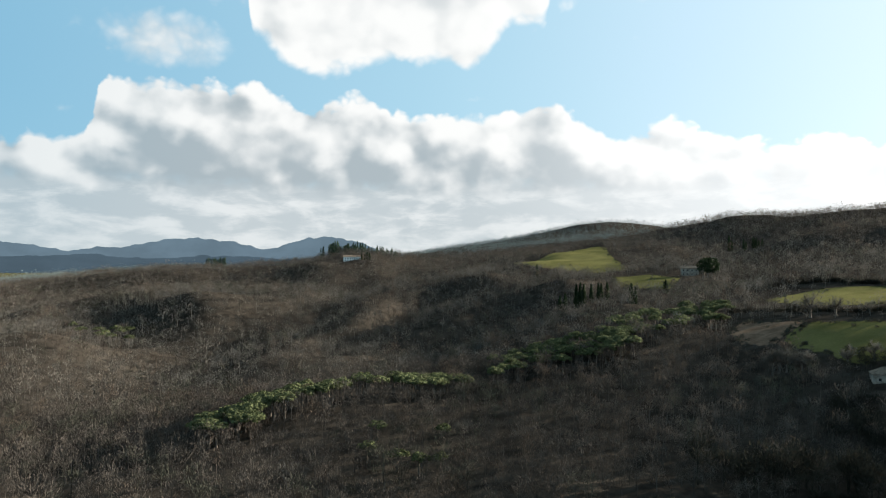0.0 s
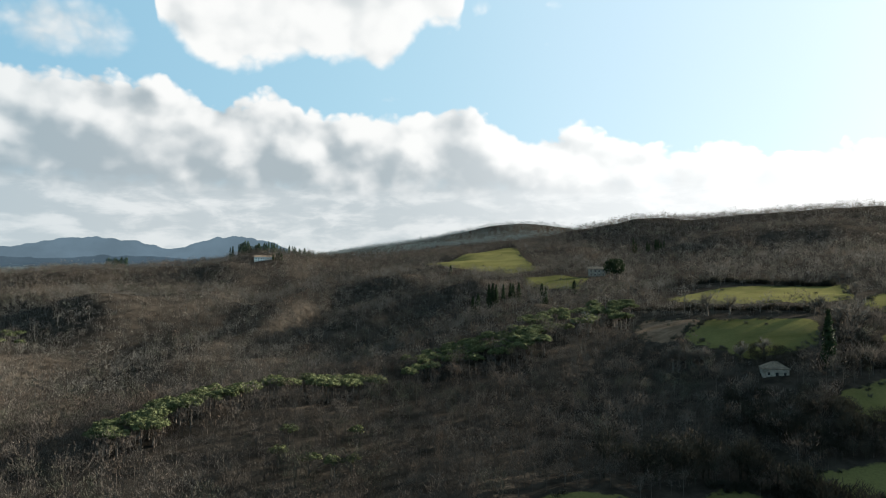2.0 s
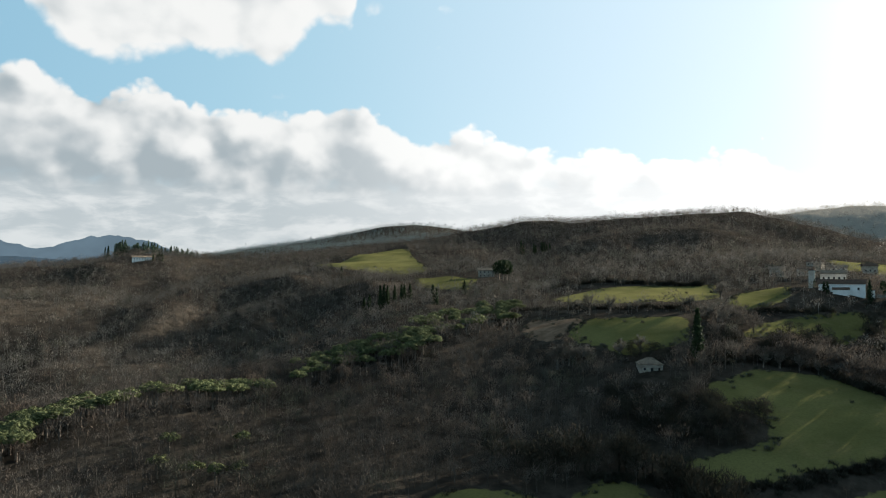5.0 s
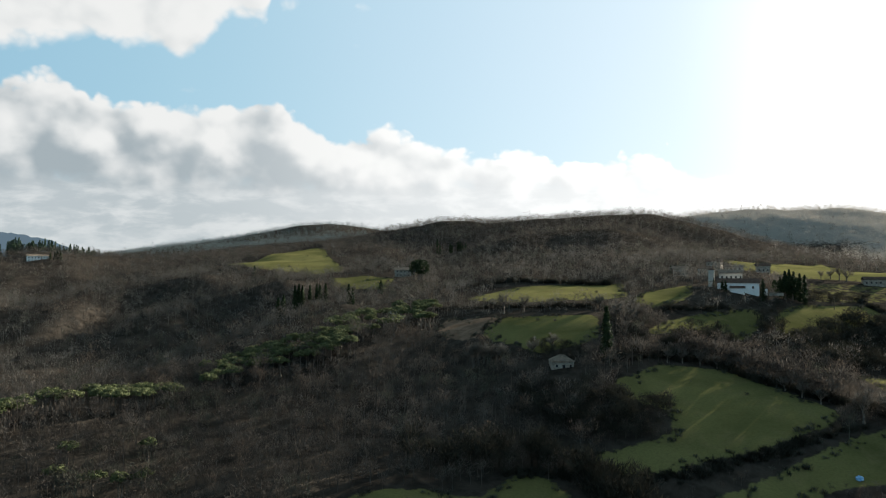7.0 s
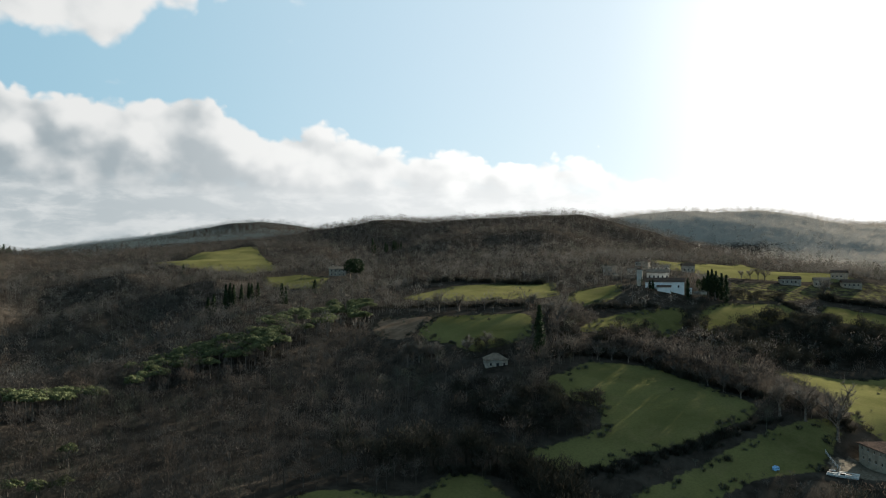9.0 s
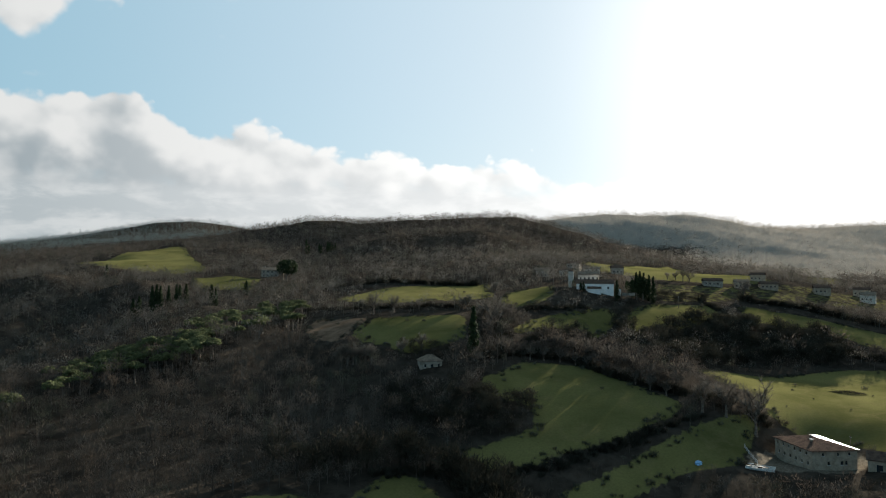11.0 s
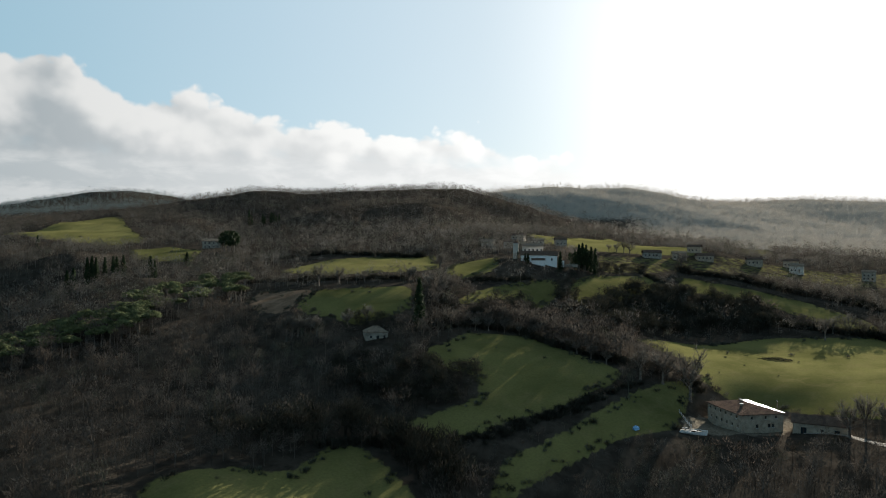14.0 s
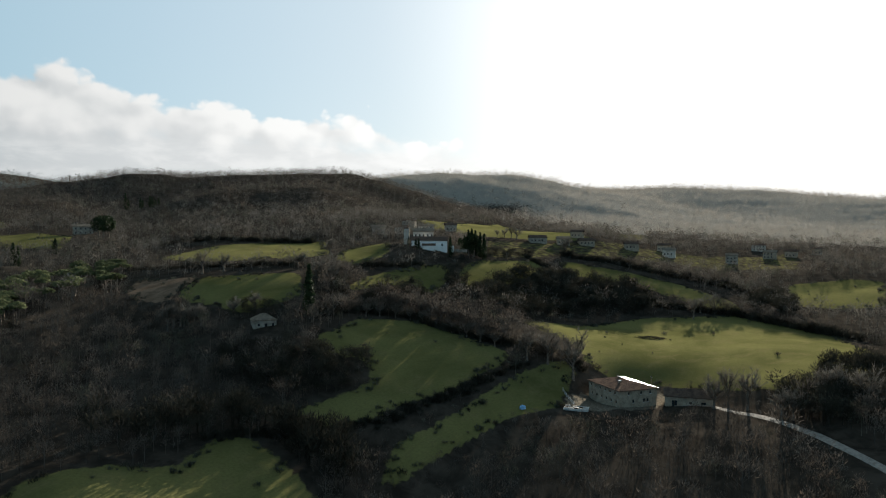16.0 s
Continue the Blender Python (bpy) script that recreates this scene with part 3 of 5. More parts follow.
def scatter(name, shapes, x, y, z, size, mat, seed, label, category="trees"):
    """Many trees as one object: shapes turned, scaled and set down at the places given."""
    rng = np.random.RandomState(seed)
    pick, turn, fat = rng.randint(len(shapes), size=len(x)), rng.uniform(0, 6.283, len(x)), rng.uniform(0.8, 1.25, len(x))
    vs, ts, base = [], [], 0
    for k, (sv, st) in enumerate(shapes):
        m = pick == k
        c, s = np.cos(turn[m])[:, None], np.sin(turn[m])[:, None]
        h = size[m][:, None]
        px = (sv[None, :, 0] * c - sv[None, :, 1] * s) * h * fat[m][:, None] + x[m][:, None]
        py = (sv[None, :, 0] * s + sv[None, :, 1] * c) * h * fat[m][:, None] + y[m][:, None]
        pz = sv[None, :, 2] * h + z[m][:, None]
        vs.append(np.stack([px, py, pz], -1).reshape(-1, 3))
        ts.append((st[None] + (np.arange(m.sum()) * len(sv))[:, None, None] + base).reshape(-1, 3))
        base += m.sum() * len(sv)
    ob = new(name, fast_mesh(name, np.concatenate(vs), np.concatenate(ts), mat))
    return tagged(ob, label, category, kind="stuff")


ROAD = [(220, 104), (224, 93), (221, 80), (215, 66.5), (209, 58), (203, 51), (194, 39.5), (184, 28), (170, 10), (160, -10)]
CLEARINGS = [(144, 229, 7), (139, 221, 6.5), (135, 213, 5), (183, 527, 10), (178, 512, 11), (-114, 862, 12), (-113, 846, 12), (211, 122, 16), (222, 101, 9), (226, 96, 8),
             (212, 97, 7), (190, 113, 11), (180, 122, 8), (202, 101, 9), (190, 128, 9), (290, 290, 17), (282, 278, 11), (196, 124, 7), (284, 653, 15), (276, 636, 12), (292, 642, 12), (172, 506, 15), (184, 508, 10), (90, 430, 9), (101, 428, 8), (80, 436, 8), (111, 402, 6), (540, 214, 9), (590, 202, 9), (615, 194, 9)]
CLEARINGS += [(x - 6 * x / math.hypot(x, y), y - 6 * y / math.hypot(x, y), 8.0) for x, y in ROAD]
CLEARINGS += [((ax + bx) / 2 - 5.5, (ay + by) / 2 - 2, 8.0) for (ax, ay), (bx, by) in zip(ROAD, ROAD[1:])]


def woodland(near, far, gap, seed):
    """Jittered places in the ring from near to far that are not open land."""
    rng = np.random.RandomState(seed)
    g = np.arange(-far, far, gap)
    x, y = np.meshgrid(g, g)
    x, y = x.ravel() + rng.uniform(-0.48, 0.48, x.size) * gap, y.ravel() + rng.uniform(-0.48, 0.48, x.size) * gap
    r, b = np.hypot(x, y), np.degrees(np.arctan2(x, y))
    keep = (r >= near) & (r < far) & (b > -37) & (b < 83)
    x, y = x[keep], y[keep]
    free = np.ones(len(x), bool)
    for k, poly in FIELDS.items():
        free &= ~(inside(poly, x, y) & ((k != "village") | (rng.uniform(size=len(x)) > 0.8)))
    for cx, cy, cr in CLEARINGS:
        free &= np.hypot(x - cx, y - cy) > cr
    return x[free], y[free]


def in_sight(x, y, tall):
    """Whether trees stand in the open, or in dead ground behind a rise where they can be sparse."""
    bears, rings = np.radians(np.arange(-42, 88, 0.5)), np.exp(np.linspace(np.log(110), np.log(1950), 150))
    bb, rr = np.meshgrid(bears, rings)
    rise = (ground_height(rr * np.sin(bb), rr * np.cos(bb)) + 4 - 100) / rr
    rise = np.maximum.accumulate(rise, axis=0)
    i = np.clip(np.searchsorted(rings, np.hypot(x, y) - 15) - 1, 0, 149)
    j = np.clip(np.round((np.degrees(np.arctan2(x, y)) + 42) / 0.5).astype(int), 0, len(bears) - 1)
    return (ground_height(x, y) + tall - 100) / np.hypot(x, y) > rise[i, j] - 0.007


def build_woods():
    kinds = ((TWIG_GREY, "grey"), (TWIG_BROWN, "brown"), (TWIG_RUST, "rusty"), (TWIG_OLIVE, "olive"), (TWIG_HAZE, "haze-paled"), (TWIG_DOME, "haze-blued"))
    rings = ((110, 330, 4.7, 8.8, [bare_tree(s, 7, 165, 0.013, 0.34, fine=0.66) for s in range(7)]),
             (330, 680, 5.8, 9.2, [bare_tree(20 + s, 3, 62, 0.0205, 0.36, fine=0.75, stem=0.5, skirt=0.35) for s in range(7)]),
             (680, 1080, 6.6, 8.8, [bare_tree(40 + s, 1, 34, 0.036, 0.42, fine=0.75, stem=0.35, skirt=0.15) for s in range(7)]),
             (1080, 1900, 9.6, 9.4, [bare_tree(60 + s, 1, 24, 0.050, 0.44, fine=0.75, stem=0.3, skirt=0.1) for s in range(7)]))
    for k, (near, far, gap, tall, shapes) in enumerate(rings):
        x, y = woodland(near, far, gap, 100 + k)
        rng = np.random.RandomState(200 + k)
        keep = in_sight(x, y, 11) | (rng.uniform(size=len(x)) < 0.1)
        x, y = x[keep], y[keep]
        z = ground_height(x, y)
        mixed = wavy(x, y, 85, 11) + rng.normal(size=len(x)) * 0.7
        rust = wavy(x, y, 60, 12) + rng.normal(size=len(x)) * 0.6
        which = np.where(rust > 0.85, 2, np.where(mixed > 0.75, 1, np.where(mixed < -1.0, 3, np.where(rng.uniform(size=len(x)) < 0.45, 1, 0))))
        # brown near, paler grey beyond: twig colour, with distance haze put in too
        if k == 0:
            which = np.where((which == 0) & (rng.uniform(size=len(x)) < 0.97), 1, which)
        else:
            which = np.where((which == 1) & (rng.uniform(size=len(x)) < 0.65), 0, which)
        size = tall * rng.uniform(0.55, 1.3, len(x)) * np.where(rng.uniform(size=len(x)) < 0.1, 1.4, 1.0)
        if k < 2:
            # narrow strips between the fields carry hedges, not full-grown trees
            near_field = np.zeros(len(x))
            below = np.zeros(len(x), bool)
            far_ = np.hypot(x, y)
            for poly in FIELDS.values():
                for a in np.arange(0, 6.28, 0.7854):
                    near_field += inside(poly, x + 13 * np.cos(a), y + 13 * np.sin(a))
                for step in (6, 13, 21):
                    below |= inside(poly, x * (1 + step / far_), y * (1 + step / far_))
            size *= 1 - (0.15, 0.5)[k] * np.clip(near_field / 4, 0, 1)
            # the lower rims of the fields carry low scrub
            size = np.where(below, np.minimum(size, 3.6 * rng.uniform(0.5, 1.2, len(x))), size)
        size *= np.where(inside(VILLAGE, x, y), 0.5, 1.0)
        if k >= 2:
            b = np.degrees(np.arctan2(x, y))
            r = np.hypot(x, y)
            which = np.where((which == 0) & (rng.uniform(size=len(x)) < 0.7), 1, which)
            # the farthest woods take the twig colours that carry distance haze
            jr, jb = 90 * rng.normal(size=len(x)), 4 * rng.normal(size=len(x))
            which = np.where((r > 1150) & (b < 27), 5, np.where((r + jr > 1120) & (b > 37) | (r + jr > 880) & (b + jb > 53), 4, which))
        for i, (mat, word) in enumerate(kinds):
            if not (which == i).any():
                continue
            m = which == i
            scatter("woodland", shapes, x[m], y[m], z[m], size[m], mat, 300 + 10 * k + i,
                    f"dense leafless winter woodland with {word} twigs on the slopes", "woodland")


build_woods()


def build_brambles():
    """Low scrub that spills from the hedges into the meadows, and a few lone tufts."""
    rng = np.random.RandomState(77)
    xs, ys = [], []
    for k, poly in FIELDS.items():
        if k in ("village", "farm_yard"):
            continue
        p = np.array(poly, float)
        lo, hi = p.min(0) - 4, p.max(0) + 4
        n = int(min(5200, (hi - lo).prod() / 5))
        x, y = rng.uniform(lo[0], hi[0], n), rng.uniform(lo[1], hi[1], n)
        into = inside(poly, x, y)
        rim = np.zeros(n, bool)
        for a in np.arange(0, 6.28, 0.7854):
            rim |= ~inside(poly, x + 3.5 * np.cos(a), y + 3.5 * np.sin(a))
        keep = into & (rim & (wavy(x, y, 22, 15) > -0.15) | (rng.uniform(size=n) < 0.006))
        xs.append(x[keep])
        ys.append(y[keep])
    x, y = np.concatenate(xs), np.concatenate(ys)
    size = rng.uniform(0.9, 2.6, len(x))
    scatter("bramble", [bush_shape(500 + s, 46, 0.07) for s in range(5)], x, y, ground_height(x, y), size, TWIG_OLIVE, 78,
            "low brown bramble scrub along the meadow edges", "scrub")


build_brambles()


GROVES = [
    ([(250, 205), (271, 201), (307, 205), (328, 191), (345, 180), (364, 186), (374, 203), (361, 222), (330, 236), (303, 240), (268, 234), (252, 222)], 9.5),
    ([(110, 203), (118, 188), (131, 179), (144, 173), (156, 183), (153, 199), (139, 212), (124, 224)], 8.0),
    ([(193, 229), (208, 243), (228, 252), (240, 250), (238, 236), (222, 224), (204, 220)], 6.5),
    ([(254, 241), (263, 252), (279, 256), (279, 245), (266, 237)], 6.5),
    ([(174, 243), (188, 262), (205, 270), (211, 262), (196, 246), (190, 237), (177, 236)], 5.5),
    ([(134, 246), (146, 256), (158, 247), (157, 234), (154, 223), (148, 224), (147, 238), (139, 240)], 5.0),
    ([(376, 130), (394, 145), (428, 147), (419, 130), (391, 117)], 9.0),
    ([(318, 268), (365, 266), (372, 276), (340, 286), (318, 282)], 5.0),
    ([(268, 282), (276, 270), (288, 258), (300, 268), (292, 274), (282, 276), (274, 290)], 4.5),
    ([(222, 72), (236, 76), (246, 70), (278, 72), (282, 56), (250, 46), (216, 44), (212, 52)], 9.5),
    # grove added up-sun and made tall to shade the bottom meadow
    ([(62, 186), (88, 182), (104, 180), (112, 168), (122, 158), (116, 142), (108, 138), (108, 165), (100, 178), (80, 176)], 12.5),
    ([(166, 120), (186, 103), (203, 91), (216, 84), (216, 92), (205, 100), (195, 109), (183, 121), (170, 129)], 2.6)]
TREE_ROWS = [
    # first two rows: hedge trees doubled and raised to shade the lower meadow
    ([(196, 221), (203, 214), (206, 203), (206, 190), (210, 176), (214, 166)], 13.0),
    ([(199, 222), (206, 214), (209, 203), (209, 190), (213, 177)], 11.0),
    ([(205, 156), (211, 150), (217, 141)], 10.0),
    ([(168, 231), (182, 229), (196, 224)], 6.5),
        ([(204, 268), (209, 255), (203, 244)], 9.0),
    ([(364, 172), (369, 152), (370, 138), (358, 108), (348, 90)], 9.5),
    ([(414, 242), (424, 214), (434, 193), (437, 172)], 8.0)]
HEDGES = [
    ([(92, 177), (112, 170), (126, 162), (143, 156), (167, 154), (191, 155), (203, 154)], 3.2),
    ([(160, 229), (188, 226), (203, 215), (206, 190), (210, 176), (215, 164), (218, 150), (223, 143)], 4.6),
    ([(148, 363), (160, 346), (174, 321), (187, 298), (204, 282)], 3.6),
    ([(212, 275), (226, 273), (237, 272), (248, 267), (262, 266)], 3.4),
    ([(167, 232), (182, 230), (203, 237), (219, 238), (232, 235), (251, 233), (267, 234)], 3.6),
    ([(359, 195), (362, 176), (367, 160), (370, 140), (362, 118), (353, 100), (343, 79), (340, 69)], 5.5),
    ([(392, 263), (414, 242), (424, 214), (434, 193), (437, 172), (435, 142)], 6.0),
    ([(361, 272), (356, 259), (350, 244), (344, 236)], 4.5),
    ([(186, 458), (210, 435), (241, 398), (270, 374)], 5.0)]


def build_groves():
    """Dense dark thickets, and hedges along the field edges."""
    rng = np.random.RandomState(91)
    tree_shapes = [bare_tree(600 + s, 6, 230, 0.021, 0.36, 0.05, 0.8) for s in range(5)]
    bushes = [bush_shape(620 + s, 90, 0.06) for s in range(5)]
    for poly, tall in GROVES:
        p = np.array(poly, float)
        lo, hi = p.min(0), p.max(0)
        n = int((hi - lo).prod() / 9.5)
        x, y = rng.uniform(lo[0], hi[0], n), rng.uniform(lo[1], hi[1], n)
        keep = inside(poly, x, y)
        for cx, cy, cr in CLEARINGS:
            keep &= (np.hypot(x - cx, y - cy) > cr) | (tall < 3)
        x, y = x[keep], y[keep]
        size = tall * rng.uniform(0.6, 1.15, len(x)) * (1 + 0.2 * wavy(x, y, 14, 21))
        scatter("thicket", tree_shapes, x, y, ground_height(x, y), size, TWIG_DARK, 92, "dense dark thicket of ivy-clad bare trees", "thicket")
    for line, tall in TREE_ROWS:
        p = np.array(line, float)
        way_ = np.concatenate([[0], np.cumsum(np.hypot(*np.diff(p, axis=0).T))])
        at = np.arange(0, way_[-1], 2.6) + rng.uniform(-1.2, 1.2, int(np.ceil(way_[-1] / 2.6)))
        at = at[rng.uniform(size=len(at)) < 0.8]
        x, y = np.interp(at, way_, p[:, 0]) + rng.normal(size=len(at)), np.interp(at, way_, p[:, 1]) + rng.normal(size=len(at))
        scatter("tree_row", tree_shapes, x, y, ground_height(x, y), tall * rng.uniform(0.6, 1.15, len(x)), TWIG_BROWN, 94,
                "ragged row of bare trees along a field", "trees")
    for line, tall in HEDGES:
        xs, ys = [], []
        for (ax, ay), (bx, by) in zip(line, line[1:]):
            n = max(3, int(math.hypot(bx - ax, by - ay) * 1.9))
            t = rng.uniform(size=n)
            xs.append(ax + (bx - ax) * t + rng.normal(size=n) * 1.1)
            ys.append(ay + (by - ay) * t + rng.normal(size=n) * 1.1)
        x, y = np.concatenate(xs), np.concatenate(ys)
        size = tall * rng.uniform(0.5, 1.2, len(x)) * (1 + 0.35 * wavy(x, y, 17, 22))
        scatter("hedge", bushes, x, y, ground_height(x, y), size, TWIG_DARK, 93, "overgrown dark hedge of bare scrub along a field", "hedge")


build_groves()


# ---- single trees ----
CYPRESS_A = [
    (161.8, 226.1, 19.0), (308.8, 277.2, 10.1), (311.1, 276.1, 13.5), (314.0, 276.0, 14.3), (313.8, 273.1, 14.1), (314.2, 269.6, 13.8), (314.2, 266.5, 14.1), (278.3, 284.5, 5.6),
    (278.6, 287.0, 5.0), (289.4, 270.4, 10.6), (278.3, 292.8, 5.0), (83.6, 442.2, 15.3), (86.2, 442.7, 14.9), (88.5, 443.3, 13.2), (92.5, 440.4, 12.0), (96.6, 438.5, 11.8),
    (98.7, 440.1, 10.9), (101.9, 438.3, 11.0), (77.6, 448.3, 13.4), (74.6, 449.9, 13.6), (109.6, 410.6, 11.7), (111.4, 409.1, 9.4), (141.5, 448.2, 8.7), (81.8, 614.6, 9.2),
    (271.0, 667.1, 14.8), (274.0, 668.0, 9.7), (282.8, 662.2, 10.1), (285.3, 663.2, 8.2), (290.4, 658.9, 10.5), (291.7, 656.1, 9.5), (295.6, 658.7, 7.2), (297.4, 655.7, 7.7)]
CYPRESS_B = [
    (-98.9, 856.3, 7.6), (-94.6, 854.8, 8.5), (-92.0, 856.1, 9.0), (-89.2, 855.4, 8.4), (324.3, 380.5, 5.4), (330.3, 382.0, 5.0), (333.9, 378.8, 5.0)]
CYPRESS_PLACES = CYPRESS_A + CYPRESS_B
HOLM_A = [
    (309.5, 274.5, 12.5), (312.5, 272.5, 13.5), (307.5, 277.5, 10.5),
    (182.8, 494.3, 14.4), (184.5, 490.4, 16.9), (188.7, 492.1, 15.4)]
HOLM_PLACES = HOLM_A
BIG_A = [
    (206.6, 154.5, 10.4), (211.0, 148.4, 11.0), (214.5, 139.8, 15.9), (225.2, 88.5, 11.9), (225.4, 82.4, 11.7), (219.0, 70.2, 8.7), (219.0, 67.1, 8.6), (229.8, 61.8, 11.4),
    (230.9, 57.6, 12.0), (230.4, 50.9, 12.4), (221.8, 91.6, 9.3), (185.6, 220.2, 5.0), (191.1, 218.1, 5.0), (196.6, 214.5, 5.0), (200.4, 209.7, 5.0), (202.6, 204.7, 5.0),
    (204.1, 197.4, 5.0), (205.1, 190.6, 5.0), (206.1, 183.6, 5.0), (206.6, 177.0, 5.0), (207.1, 170.1, 5.0), (364.9, 158.8, 8.7), (367.7, 152.4, 9.8), (351.7, 156.6, 9.9),
    (402.8, 316.0, 8.2), (401.4, 321.1, 6.3), (404.5, 312.2, 8.0), (394.9, 322.7, 5.0), (394.6, 264.4, 12.4), (187.9, 249.0, 14.1), (185.9, 253.1, 11.5), (221.0, 290.5, 10.4)]
BIG_B = [
    (161.6, 310.5, 9.8), (181.0, 299.6, 5.1), (196.6, 283.5, 7.0), (197.8, 281.5, 6.4), (149.9, 245.9, 6.2), (141.5, 247.4, 6.6), (170.2, 305.8, 7.4), (123.3, 264.7, 9.5),
    (125.8, 264.6, 7.8), (127.5, 262.7, 8.2), (130.0, 261.5, 6.2), (131.2, 258.6, 6.7), (131.4, 254.0, 7.1)]
BIG_PLACES = BIG_A + BIG_B
PINE_A = [
    (-61.2, 236.0, 9.8), (-49.0, 247.2, 9.9), (-74.3, 229.7, 9.5), (0.4, 279.5, 9.5), (-15.1, 265.9, 9.8), (-37.2, 257.5, 9.5), (-65.8, 232.2, 9.6), (-66.2, 247.5, 9.5),
    (-9.0, 276.9, 10.1), (-11.6, 266.4, 9.9), (-57.5, 248.8, 9.5), (-19.2, 275.1, 9.7), (-3.4, 267.0, 9.7), (-31.6, 267.6, 9.5), (-39.7, 254.1, 9.6), (-42.3, 250.8, 9.8),
    (2.2, 281.0, 9.5), (-36.2, 258.4, 9.5), (-0.5, 275.6, 9.5), (-3.4, 279.2, 9.8), (-40.0, 258.0, 9.5), (-31.8, 263.4, 9.5), (-67.5, 234.6, 9.5), (-10.2, 264.3, 10.2),
    (-76.8, 231.7, 9.5), (-59.5, 245.4, 9.5), (-43.1, 254.7, 9.5), (8.7, 271.9, 9.5), (-47.7, 249.0, 9.8), (-28.3, 262.8, 9.6), (-54.2, 253.8, 9.5), (-56.4, 248.5, 9.5)]
PINE_B = [
    (-1.0, 267.9, 9.5), (-73.8, 226.7, 9.5), (-15.5, 272.2, 9.7), (-62.0, 239.7, 9.5), (-67.0, 238.0, 9.5), (-77.4, 232.5, 9.5), (-1.9, 281.3, 9.7), (-19.0, 276.8, 9.9),
    (-76.8, 224.7, 9.5), (5.6, 280.4, 9.5), (-50.2, 260.5, 9.5), (-30.4, 270.7, 9.5), (-57.2, 241.0, 9.9), (-44.9, 249.8, 9.8), (-52.7, 258.9, 9.5), (-53.6, 240.7, 10.2),
    (-74.6, 224.7, 9.6), (-13.4, 268.6, 9.8), (-57.1, 239.3, 10.1), (7.2, 275.2, 9.5), (-63.1, 233.7, 9.8), (-73.9, 225.4, 9.6), (-23.8, 262.2, 9.8), (-76.5, 229.3, 9.5),
    (-63.7, 250.7, 9.5), (-71.2, 235.4, 9.5), (-14.4, 269.1, 9.7), (7.8, 276.2, 9.5), (-62.0, 241.2, 9.5), (-76.4, 227.9, 9.5), (-63.3, 249.0, 9.5), (-8.6, 272.1, 9.8)]
PINE_C = [
    (-75.8, 225.1, 9.5), (-61.1, 238.1, 9.6), (-64.6, 247.6, 9.5), (-67.7, 229.4, 9.8), (1.5, 276.0, 9.5), (8.1, 275.1, 9.5), (-1.4, 276.7, 9.5), (-12.9, 274.9, 9.9),
    (-40.5, 252.1, 9.8), (-66.2, 246.4, 9.5), (-64.3, 236.3, 9.5), (-71.3, 229.7, 9.5), (-64.9, 232.4, 9.5), (-64.3, 231.2, 9.5), (-67.0, 232.1, 9.5), (-73.2, 232.4, 9.5),
    (-60.8, 226.8, 9.5), (-63.4, 237.1, 9.5), (-64.7, 224.8, 9.5), (-61.8, 227.1, 9.5), (-62.5, 233.7, 9.5), (-73.1, 222.4, 9.5), (-66.9, 230.6, 9.5), (-66.5, 235.4, 9.5),
    (-70.5, 221.5, 9.5), (-61.1, 225.9, 9.5), (74.5, 296.9, 9.5), (75.1, 316.8, 9.5), (78.0, 310.4, 9.5), (75.3, 299.6, 9.5), (62.6, 300.6, 9.5), (80.7, 317.5, 9.5)]
PINE_D = [
    (50.9, 304.9, 9.5), (21.0, 282.9, 9.5), (58.6, 304.9, 9.5), (77.6, 312.1, 9.5), (28.9, 295.4, 9.5), (70.4, 308.1, 9.5), (21.9, 308.3, 9.5), (71.1, 295.3, 9.5),
    (54.7, 301.0, 9.5), (70.2, 301.8, 9.5), (35.3, 300.8, 9.5), (80.2, 297.4, 9.5), (28.1, 303.2, 9.5), (78.2, 309.3, 9.5), (50.1, 315.0, 9.5), (67.7, 294.0, 9.5),
    (75.5, 299.5, 9.5), (41.2, 312.9, 9.5), (49.0, 313.1, 9.5), (32.4, 312.1, 9.5), (30.5, 289.2, 9.5), (51.3, 299.2, 9.5), (57.6, 317.5, 9.5), (63.0, 291.1, 9.5),
    (40.6, 303.8, 9.5), (52.9, 311.1, 9.5), (49.3, 290.8, 9.5), (37.5, 312.5, 9.5), (44.5, 311.4, 9.5), (86.0, 314.1, 9.5), (64.8, 309.4, 9.5), (42.3, 315.5, 9.5)]
PINE_E = [
    (52.6, 317.1, 9.5), (41.6, 314.0, 9.5), (72.3, 311.2, 9.5), (47.0, 292.5, 9.5), (69.4, 303.1, 9.5), (60.7, 294.3, 9.5), (24.7, 287.4, 9.5), (70.6, 297.9, 9.5),
    (78.2, 305.2, 9.5), (56.6, 300.3, 9.5), (57.9, 292.7, 9.5), (48.4, 317.2, 9.5), (32.4, 305.3, 9.5), (40.5, 296.2, 9.5), (20.8, 282.4, 9.5), (85.2, 319.9, 9.5),
    (74.7, 317.4, 9.5), (79.9, 299.2, 9.5), (58.0, 305.0, 9.5), (60.0, 318.8, 9.5), (73.0, 321.9, 9.5), (28.3, 304.2, 9.5), (65.6, 313.7, 9.5), (62.3, 315.8, 9.5),
    (41.6, 315.8, 9.5), (47.0, 306.6, 9.5), (80.5, 315.4, 9.5), (39.1, 293.8, 9.5), (41.9, 306.6, 9.5), (89.1, 322.6, 9.5), (45.6, 300.2, 9.5), (71.9, 301.3, 9.5)]
